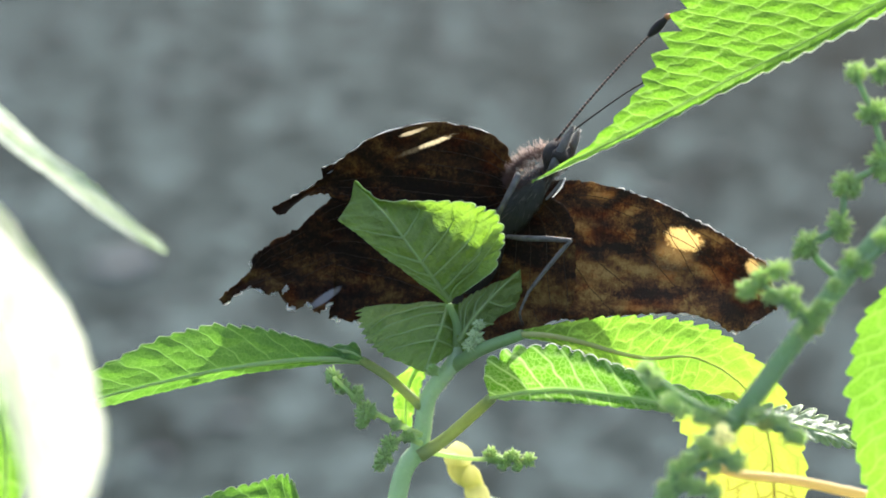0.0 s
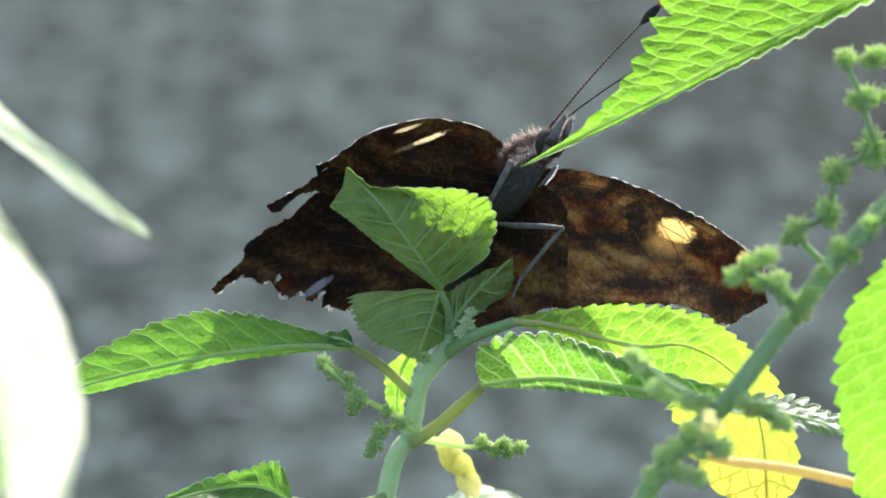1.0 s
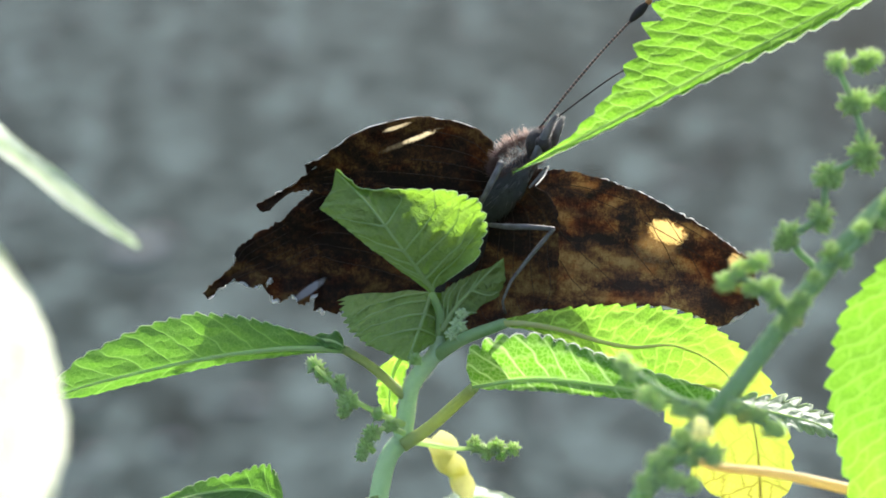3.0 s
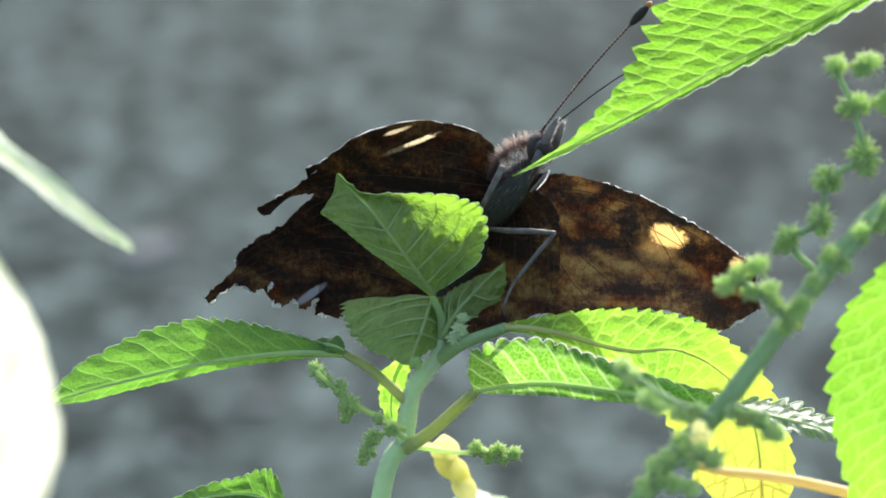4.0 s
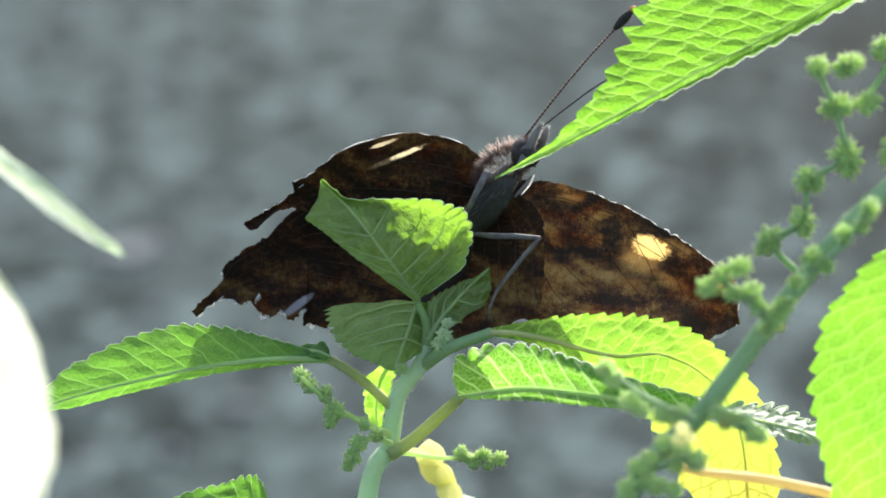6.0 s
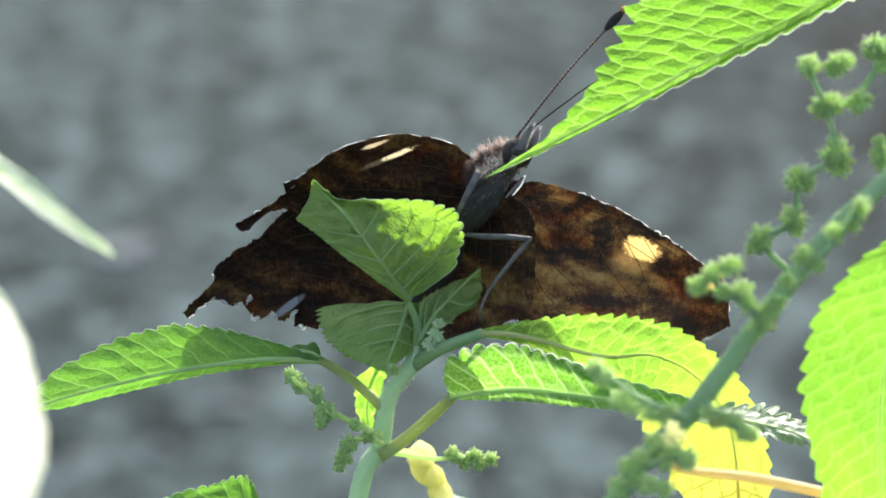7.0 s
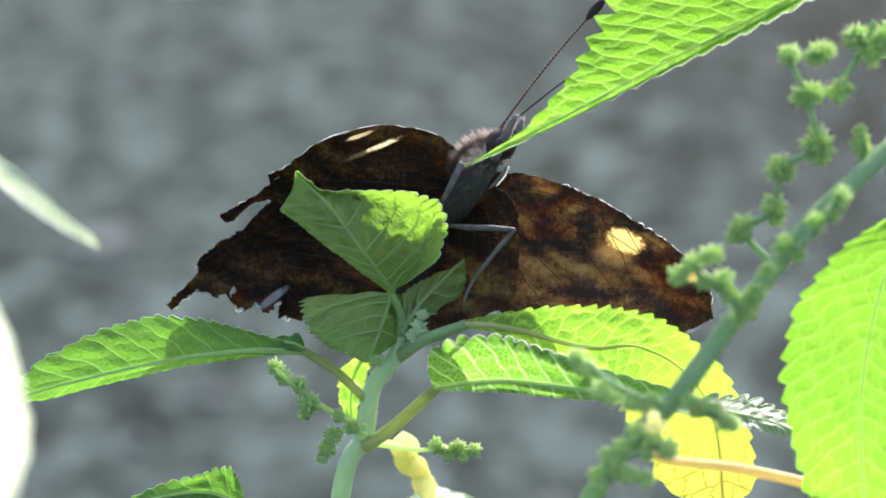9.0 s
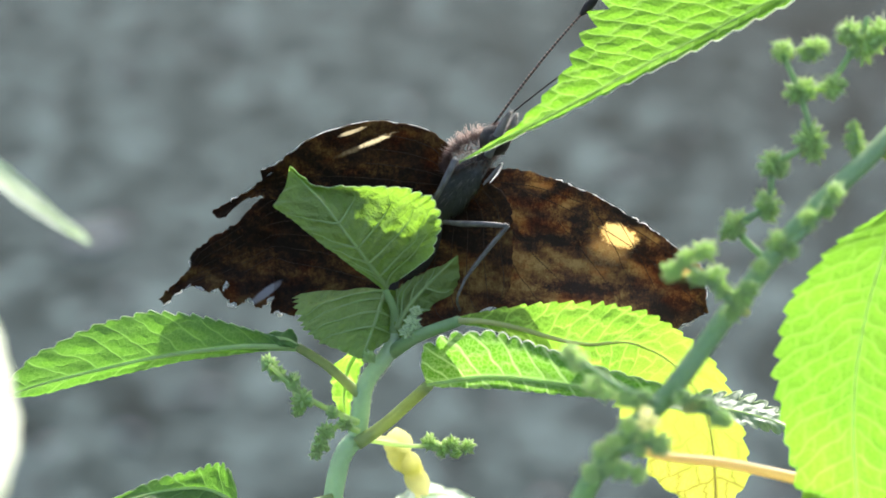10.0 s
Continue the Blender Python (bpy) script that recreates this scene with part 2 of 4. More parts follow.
M_FINE = leaf_material("finely_veined_leaf", (0.075, 0.16, 0.035), (0.21, 0.54, 0.026), (0.72, 0.95, 0.38), 0.88, pitch=2.1, slope=-0.65, rungs=0.2, gloss=0.6, relief=0.0002, skew=True)
# grey-green made paler than the leaf, with the tip's sheen in its colour
M_GLAZE = leaf_material("leaf_tip_paled_for_sheen", (0.16, 0.23, 0.15), (0.30, 0.46, 0.16), (0.5, 0.62, 0.4), 0.4, rough=0.42, gloss=0.8, pitch=1.3, relief=0.0004, share=0.4)
M_PALE = leaf_material("nettle_leaf_underside", (0.305, 0.385, 0.135), (0.30, 0.575, 0.04), (0.54, 0.71, 0.22), 0.15, relief=0.0014, ridge=0.12, pitch=1.7, share=0.46)
M_OLD = leaf_material("yellowing_leaf", (0.22, 0.25, 0.06), (0.47, 0.53, 0.075), (0.12, 0.07, 0.010), 0.85, dark_vein=True, pitch=2.2, slope=0.5, rungs=0.6, relief=0.00025, young=(0.26, 0.60, 0.04), turn_at=24.0)
M_SHINY = leaf_material("glossy_nettle_leaf", (0.10, 0.20, 0.05), (0.34, 0.62, 0.08), (0.42, 0.6, 0.22), 0.4, rough=0.42, gloss=1.0)
# leaf green whitened so that the colour itself carries sun glare
M_BLADE = leaf_material("leaf_paled_for_glare", (0.34, 0.47, 0.34), (0.62, 0.80, 0.52), (0.6, 0.8, 0.45), 0.3, rough=0.45, gloss=0.95)
M_PEBBLE = plain_material("pale_stone", (0.10, 0.11, 0.112), (0.20, 0.215, 0.22), 60.0, 0.8, spec=0.1)
M_STEM = plain_material("green_stem", (0.55, 0.67, 0.44), (0.70, 0.80, 0.57), 260.0, 0.45, 0.35, (0.40, 0.62, 0.26))
M_SHOOT = plain_material("young_shoot", (0.26, 0.37, 0.15), (0.38, 0.50, 0.23), 260.0, 0.5, 0.4, (0.45, 0.65, 0.25))
M_STEM_OLIVE = plain_material("olive_green_stem", (0.26, 0.38, 0.19), (0.38, 0.50, 0.27), 260.0, 0.45, 0.35, (0.40, 0.62, 0.2))
M_RIB_BROWN = plain_material("brownish_midrib", (0.52, 0.55, 0.28), (0.64, 0.65, 0.36), 260.0, 0.45, 0.5, (0.75, 0.68, 0.22))
M_RIB = plain_material("pale_midrib", (0.46, 0.56, 0.25), (0.57, 0.67, 0.34), 260.0, 0.45, 0.5, (0.75, 0.95, 0.4))
M_PETIOLE = plain_material("petiole", (0.29, 0.35, 0.15), (0.40, 0.46, 0.22), 260.0, 0.45, 0.4, (0.6, 0.68, 0.26))
M_PINK = plain_material("reddish_petiole", (0.62, 0.48, 0.22), (0.72, 0.6, 0.30), 260.0, 0.45, 0.5, (0.95, 0.8, 0.4))
M_FRUIT = plain_material("green_nutlets", (0.44, 0.54, 0.24), (0.62, 0.72, 0.38), 900.0, 0.5, 0.6, (0.75, 0.92, 0.44))
# the same nutlets, paled in colour to stand for haze and glare
M_FRUIT_HAZED = plain_material("haze_paled_nutlets", (0.52, 0.64, 0.34), (0.70, 0.80, 0.48), 900.0, 0.5, 0.62, (0.88, 1.0, 0.58))
M_HAIR = plain_material("pale_bristles", (0.6, 0.69, 0.45), (0.76, 0.83, 0.60), 900.0, 0.5, 0.5, (0.9, 1.0, 0.66))
M_SIDE_VEIN = plain_material("leaf_side_vein", (0.36, 0.45, 0.19), (0.45, 0.53, 0.25), 260.0, 0.5, 0.4, (0.4, 0.7, 0.12))
M_MARGIN_GLINT = plain_material("pale_margin_glint", (0.55, 0.66, 0.38), (0.72, 0.80, 0.56), 700.0, 0.25, 0.5, (0.75, 0.9, 0.5), spec=0.8)
M_CATKIN = plain_material("pale_yellow_catkin", (0.75, 0.74, 0.32), (0.9, 0.88, 0.5), 900.0, 0.5, 0.88, (1.0, 0.99, 0.64), bump=0.9)
M_FUR = plain_material("fur", (0.06, 0.038, 0.032), (0.155, 0.10, 0.085), 1500.0, 0.6, 0.4, (0.42, 0.27, 0.22), spec=0.2)
M_BODY = plain_material("grey_body", (0.03, 0.028, 0.029), (0.10, 0.095, 0.095), 900.0, 0.65)
# pale copy of the fur colour, drawing the backlit hair tips
M_FUR_BACKLIT = plain_material("backlit_pink_hair", (0.42, 0.33, 0.29), (0.62, 0.52, 0.47), 1500.0, 0.6, 0.55, (1.0, 0.85, 0.76), spec=0.2)
M_BREAST = plain_material("blue_grey_hair", (0.11, 0.105, 0.112), (0.21, 0.205, 0.215), 1500.0, 0.6, 0.3, (0.28, 0.26, 0.26), spec=0.2)
M_PALE_GREY = plain_material("pale_grey_hair", (0.22, 0.21, 0.20), (0.40, 0.385, 0.37), 1500.0, 0.5, 0.4, (0.8, 0.76, 0.7), spec=0.3)
M_DARK = plain_material("dark_brown_chitin", (0.020, 0.016, 0.014), (0.045, 0.034, 0.028), 900.0, 0.55, spec=0.2)
M_VEIN = plain_material("brown_wing_vein", (0.035, 0.022, 0.015), (0.075, 0.045, 0.028), 900.0, 0.6, spec=0.1)
M_LEG = plain_material("grey_leg", (0.065, 0.056, 0.051), (0.17, 0.155, 0.143), 1400.0, 0.6)
M_PALP = plain_material("striped_grey_scales", (0.025, 0.023, 0.022), (0.22, 0.21, 0.20), 1100.0, 0.6, 0.3, (0.6, 0.56, 0.52))
M_BAND = plain_material("brown_bands", (0.17, 0.09, 0.07), (0.26, 0.15, 0.12), 900.0, 0.5)
M_RUST = plain_material("rust_tip", (0.35, 0.12, 0.03), (0.5, 0.2, 0.06), 900.0, 0.5)
# white of the wing fringe, also used to draw sun glints on edges
M_FRINGE_GLINT = plain_material("white_fringe_glint", (0.8, 0.77, 0.74), (0.93, 0.9, 0.87), 900.0, 0.4, 0.85, (1.0, 0.98, 0.96))


# ---- mesh helpers ----
def world_of(ob):
    return (world_of(ob.parent) if ob.parent else Matrix.Identity(4)) @ ob.matrix_basis


def part(name, mesh, material, parent, label="", origin=None, smooth=True):
    """Links a bmesh, built in world space, as one mesh under parent; its own origin may be named."""
    me = bpy.data.meshes.new(name)
    ob = new(name, me)
    ob.parent = parent
    if origin is not None:
        ob.matrix_basis = Matrix.Translation(world_of(parent).inverted() @ origin)
    mesh.transform(world_of(ob).inverted())
    mesh.to_mesh(me)
    mesh.free()
    me.materials.append(material)
    if smooth:
        me.shade_smooth()
    return tagged(ob, label)


def thing(name, place, label, category, group="", kind=""):
    ob = new(name)
    ob.matrix_basis = Matrix.Translation(place)
    ob.empty_display_size = 0.01
    return tagged(ob, label, category, group, kind)


def spline(pts, n):
    """n + 1 places on a smooth curve through pts."""
    pts = [Vector(p) for p in pts]
    ext = [pts[0] * 2 - pts[1], *pts, pts[-1] * 2 - pts[-2]]
    out = []
    for i in range(n + 1):
        f = i / n * (len(pts) - 1)
        j = min(int(f), len(pts) - 2)
        u = f - j
        a, b, c, d = ext[j:j + 4]
        out.append(0.5 * (2 * b + (c - a) * u + (2 * a - 5 * b + 4 * c - d) * u * u + (3 * b - a - 3 * c + d) * u ** 3))
    return out


def level(pairs, s):
    """A smooth value at s from (s, value) pairs."""
    for (a, va), (b, vb) in zip(pairs, pairs[1:]):
        if s <= b:
            u = max(0.0, (s - a) / (b - a))
            u = u * u * (3 - 2 * u)
            return va + (vb - va) * u
    return pairs[-1][1]


def tube(bm, pts, radii, n=24, sides=8, caps=True):
    """A round rod along a curve; radii in mm from end to end."""
    line = spline(pts, n)
    rings = []
    ref = Vector((0.31, 0.22, 0.92))
    for i, p in enumerate(line):
        d = (line[min(i + 1, n)] - line[max(i - 1, 0)]).normalized()
        a = d.cross(ref).normalized()
        b = d.cross(a)
        f = i / n * (len(radii) - 1)
        j = min(int(f), len(radii) - 2)
        r = 0.001 * (radii[j] + (radii[j + 1] - radii[j]) * (f - j))
        rings.append([bm.verts.new(p + (a * math.cos(t) + b * math.sin(t)) * r) for t in (2 * math.pi * q / sides for q in range(sides))])
    for r0, r1 in zip(rings, rings[1:]):
        for q in range(sides):
            bm.faces.new((r0[q], r0[(q + 1) % sides], r1[(q + 1) % sides], r1[q]))
    if caps:
        bm.faces.new(rings[0][::-1])
        bm.faces.new(rings[-1])
    return line


FULL = [(0, 1.0), (1.0, 1.0)]
OVATE = [(0, 0.0), (0.06, 0.5), (0.2, 0.92), (0.35, 1.0), (0.55, 0.84), (0.75, 0.52), (0.9, 0.2), (1.0, 0.0)]


def inner_way(p):
    """From p towards the first eye."""
    return (EYE - p).normalized()


def leaf(parent, mid, side_a, side_b, material, teeth=16, prof_a=OVATE, prof_b=OVATE, tooth=0.10, quilt=0.25, cup=0.0,
         rib=(0.5, 0.12), rib_material=None, label="", sweep=0.3, tooth_a=None, curl=0.0, curl_from=0.82, veins=0, margin=0.045, margins="b", rounded=False, puffs=3.2, margin_material=None):
    """A toothed leaf: its midrib's curve, and the ways from the midrib to either edge (a list is blended from base to tip)."""
    n, m = teeth * 8, 12
    line = spline(mid, n)
    length = sum((b - a).length for a, b in zip(line, line[1:])) * 1000

    def blend(ways, s):
        f = s * (len(ways) - 1)
        j = min(int(f), len(ways) - 2)
        return ways[j].lerp(ways[j + 1], f - j) if len(ways) > 1 else ways[0]

    rng = random.Random(int(length * 100))
    bite = [rng.uniform(0.55, 1.25) for _ in range(2 * teeth + 4)]
    bm = bmesh.new()
    uv = bm.loops.layers.uv.new("UVMap")
    grid, info = [], {}
    for i, p in enumerate(line):
        s = i / n
        row = []
        tang = (line[min(i + 1, n)] - line[max(i - 1, 0)]).normalized()
        for j in range(-m, m + 1):
            t = abs(j) / m
            ways, prof = (side_a, prof_a) if j < 0 else (side_b, prof_b)
            w = blend(ways, s)
            width = level(prof, s)
            saw = (s * teeth) % 1.0
            nip = (saw if saw < 0.82 else (1 - saw) / 0.18 * 0.82)
            if rounded:
                nip = math.sin(math.pi * saw) ** 0.6
            reach = t * (1 + (tooth if j > 0 or tooth_a is None else tooth_a) * (nip - 0.5) * bite[int(s * teeth) * 2 + (j > 0)] * t ** 4 * 2 * min(1, width * 3))
            off = w * width * reach
            # the teeth and veins sweep towards the tip
            drift = tang * (off.length * sweep * t * min(1.0, (1 - s) / 0.1))
            nor = tang.cross(w)
            nor = nor.normalized() if nor.length > 1e-9 else Vector((0, 0, 1))
            if j < 0:
                nor = -nor
            dist = off.length * 1000
            puff = abs(math.sin(math.pi * (s * length - dist * 0.45) / puffs)) ** 0.7 * min(1.0, dist / 2.0) * (1 - 0.6 * t)
            wave = 0.5 * noise.noise(Vector((s * 4, j * 0.18, length)))
            bend = (quilt * puff + wave * t + cup * t * t * width) * 0.001
            roll = way(0, curl * max(0.0, (t - curl_from) / (1 - curl_from)) ** 1.5 * min(1.0, width * 2) if j > 0 else 0.0, 0)
            vert = bm.verts.new(p + off + drift + nor * bend + roll)
            info[vert] = (s * length + drift.length * 1000, (-1 if j < 0 else 1) * dist)
            row.append(vert)
        grid.append(row)
    for r0, r1 in zip(grid, grid[1:]):
        for j in range(2 * m):
            f = bm.faces.new((r0[j], r0[j + 1], r1[j + 1], r1[j]))
            for loop in f.loops:
                loop[uv].uv = info[loop.vert]
    front = (inner_way(line[n // 2]) * 0.00012)
    spots = [[vert.co.copy() for vert in row] for row in grid]
    blade = part("leaf", bm, material, parent, label)
    # side veins stand out below the blade
    if veins:
        bm = bmesh.new()
        for k in range(veins):
            s0 = 0.015 + 0.8 * (k / veins) ** 1.3
            for sign in (-1, 1):
                path = []
                for q in range(7):
                    t = q / 6 * 0.94
                    s = min(0.985, s0 + (0.20 * t + 0.12 * t * t) * (1.05 - s0))
                    path.append(spots[int(s * n)][m + sign * int(round(t * m))] + front)
                tube(bm, path, (0.12, 0.085, 0.03), 12, 5)
        part("venation", bm, M_SIDE_VEIN, blade)
    # a thin pale margin follows the teeth, whitened to stand for sun glints
    if margin:
        for col in ([2 * m] if margins == "b" else [0] if margins == "a" else [0, 2 * m]):
            bm = bmesh.new()
            tube(bm, [row[col] for row in spots[1:-1]], margin if isinstance(margin, tuple) else (margin * 0.6, margin, margin, margin * 0.6), n, 5)
            part("leaf_margin_glint", bm, margin_material or M_MARGIN_GLINT, blade)
    bm = bmesh.new()
    tube(bm, line[::max(1, n // 16)], [0.55 * q for q in rib], 32, 6)
    part("midrib", bm, rib_material or M_RIB, blade)
    return blade


def rod(name, parent, pts, radii, material, label="", n=24, sides=10):
    bm = bmesh.new()
    tube(bm, pts, radii, n, sides)
    return part(name, bm, material, parent, label)


def ellipsoid(bm, a, b, radius, rough=0.0, rings=16):
    """A long round body from a to b, radius mm."""
    a, b = Vector(a), Vector(b)
    pts = [a.lerp(b, q / 6) for q in range(7)]
    tube(bm, pts, [radius * r for r in (0.08, 0.62, 0.9, 1.0, 0.92, 0.66, 0.08)], rings, 16)


def hairs(parent, pts, radius, count, length, seed, lo=0.0, hi=1.0):
    """Fine pale hairs standing off a stem."""
    rng = random.Random(seed)
    line = spline(pts, 120)
    bm = bmesh.new()
    for _ in range(count):
        i = int((lo + (hi - lo) * rng.random()) * 119)
        axis = (line[i + 1] - line[i]).normalized()
        u = axis.orthogonal().normalized()
        w = axis.cross(u)
        a = rng.uniform(0, 6.283)
        d = u * math.cos(a) + w * math.sin(a)
        p = line[i].lerp(line[i + 1], rng.random()) + d * radius * 0.00095
        q = (d + axis * rng.uniform(-0.4, 0.5)).normalized()
        o = q.orthogonal().normalized()
        o2 = q.cross(o)
        ring = [bm.verts.new(p + (o * math.cos(k) + o2 * math.sin(k)) * 0.00003) for k in (0, 2.094, 4.189)]
        tip = bm.verts.new(p + q * length * rng.uniform(0.4, 1.1) * 0.001)
        for k in range(3):
            bm.faces.new((ring[k], ring[(k + 1) % 3], tip))
    return part("hairs", bm, M_HAIR, parent)


def burr_mesh(name, radius, count, seed, spike, fat=0.13, core=0.30):
    """A round head of small pointed nutlets with short hairs, radius in mm."""
    rng = random.Random(seed)
    bm = bmesh.new()
    bmesh.ops.create_icosphere(bm, subdivisions=2, radius=radius * core * 0.001)
    for i in range(count):
        z = 1 - 2 * (i + 0.5) / count
        a = i * 2.39996 + rng.uniform(-0.3, 0.3)
        d = Vector((math.cos(a) * math.sqrt(1 - z * z), math.sin(a) * math.sqrt(1 - z * z), z))
        d = (d + Vector([rng.uniform(-0.25, 0.25) for _ in range(3)])).normalized()
        u = d.orthogonal().normalized()
        w = d.cross(u)
        base, top = radius * rng.uniform(0.28, 0.4), radius * rng.uniform(0.72, 1.12)
        thick = radius * fat
        rings = []
        for h, r in ((base, thick * 0.7), (base + (top - base) * 0.45, thick), (base + (top - base) * 0.85, thick * 0.55)):
            rings.append([bm.verts.new((d * h + (u * math.cos(q) + w * math.sin(q)) * r) * 0.001) for q in (0, 1.257, 2.513, 3.77, 5.027)])
        tip = bm.verts.new(d * (top + spike * rng.uniform(0.1, 1.0)) * 0.001)
        for r0, r1 in zip(rings, rings[1:]):
            for q in range(5):
                bm.faces.new((r0[q], r0[(q + 1) % 5], r1[(q + 1) % 5], r1[q]))
        for q in range(5):
            bm.faces.new((rings[-1][q], rings[-1][(q + 1) % 5], tip))
    for _ in range(count * 2):
        d = Vector([rng.gauss(0, 1) for _ in range(3)]).normalized()
        u = d.orthogonal().normalized()
        w = d.cross(u)
        lean = (d + Vector([rng.uniform(-0.5, 0.5) for _ in range(3)])).normalized()
        p = d * radius * 0.6
        ring = [bm.verts.new((p + (u * math.cos(q) + w * math.sin(q)) * 0.035) * 0.001) for q in (0, 2.094, 4.189)]
        tip = bm.verts.new((p + lean * radius * rng.uniform(0.35, 0.75)) * 0.001)
        for q in range(3):
            bm.faces.new((ring[q], ring[(q + 1) % 3], tip)).material_index = 1
    me = bpy.data.meshes.new(name)
    bm.to_mesh(me)
    bm.free()
    me.shade_smooth()
    return me


BURRS = {}


def burrs(parent, spots, material, radius, name="fruit_head", label=""):
    """Heads at the places given, (place, size); they share three meshes."""
    key = (material.name, radius)
    if key not in BURRS:
        BURRS[key] = [burr_mesh(name, radius, 30 if material == M_CATKIN else 46, q + 5, radius * (0.04 if material == M_CATKIN else 0.2 if radius != 1.42 else 0.25), 0.13 if radius == 1.42 else 0.27 if material == M_CATKIN else 0.19, 0.14 if material == M_CATKIN else 0.30) for q in range(3)]
        for me in BURRS[key]:
            me.materials.append(material)
            me.materials.append(M_HAIR)
    rng = random.Random(len(spots) * 7 + int(radius * 100))
    base = world_of(parent).inverted()
    for i, (p, size) in enumerate(spots):
        ob = new(name, BURRS[key][i % 3])
        ob.parent = parent
        turn = Euler([rng.uniform(0, 6.28) for _ in range(3)]).to_matrix().to_4x4()
        shape = Matrix.Diagonal((size * rng.uniform(0.85, 1.1), size * rng.uniform(0.85, 1.1), size * rng.uniform(0.95, 1.25), 1))
        ob.matrix_basis = base @ Matrix.Translation(p) @ turn @ shape
        tagged(ob, label)


# ---- ground ----
def build_ground():
    bm = bmesh.new()
    rng = random.Random(3)
    xs = [-400, -60, -12, *[q * 0.5 for q in range(-8, 9)], 12, 60, 400]
    ys = [-400, -60, -12, *[q * 0.5 for q in range(-4, 17)], 14, 60, 400]
    rows = [[bm.verts.new((x, y, rng.uniform(-0.006, 0.006) if abs(x) < 5 and abs(y) < 9 else 0)) for x in xs] for y in ys]
    for r0, r1 in zip(rows, rows[1:]):
        for i in range(len(xs) - 1):
            bm.faces.new((r0[i], r0[i + 1], r1[i + 1], r1[i]))
    me = bpy.data.meshes.new("ground")
    bm.to_mesh(me)
    bm.free()
    me.materials.append(M_ROAD)
    me.shade_smooth()
    tagged(new("ground", me), "grey worn asphalt road with pale and dark mottling", "road", kind="structure")


build_ground()


def build_pebbles():
    """Pale chips trodden into the road."""
    rng = random.Random(17)
    bm = bmesh.new()
    spots = [(-0.295, 3.665, 0.021), (-0.27, 3.70, 0.012)]
    spots += [(rng.uniform(-0.9, 0.9), rng.uniform(2.4, 6.5), rng.uniform(0.004, 0.011)) for _ in range(260)]
    for x, y, r in spots:
        turn = Euler((rng.uniform(-0.2, 0.2), rng.uniform(-0.2, 0.2), rng.uniform(0, 6.28))).to_matrix().to_4x4()
        shape = Matrix.Diagonal((r * rng.uniform(0.8, 1.2), r * rng.uniform(1.0, 1.7), r * rng.uniform(0.35, 0.6), 1))
        made = bmesh.ops.create_icosphere(bm, subdivisions=1, radius=1.0, matrix=Matrix.Translation((x, y, r * 0.12)) @ turn @ shape)
        for vert in made["verts"]:
            vert.co += Vector([rng.uniform(-0.08, 0.08) * r for _ in range(3)])
    me = bpy.data.meshes.new("pebbles")
    bm.to_mesh(me)
    bm.free()
    me.materials.append(M_PEBBLE)
    tagged(new("pebbles", me), "small pale grey pebbles scattered on the asphalt road", "pebbles", kind="stuff")


build_pebbles()


# ---- the nettle under the butterfly ----
def rise(base, top):
    """Places up a long straight stem, closer together towards its top."""
    return [base - Vector((0, 0, 0.01)), *[base.lerp(top, q) for q in (0.35, 0.6, 0.76, 0.86, 0.925, 0.965)], top]


def foot(p, dx=0.0, dy=0.0):
    """The place on the ground below p."""
    return Vector((p.x + dx, p.y + dy, 0.0))


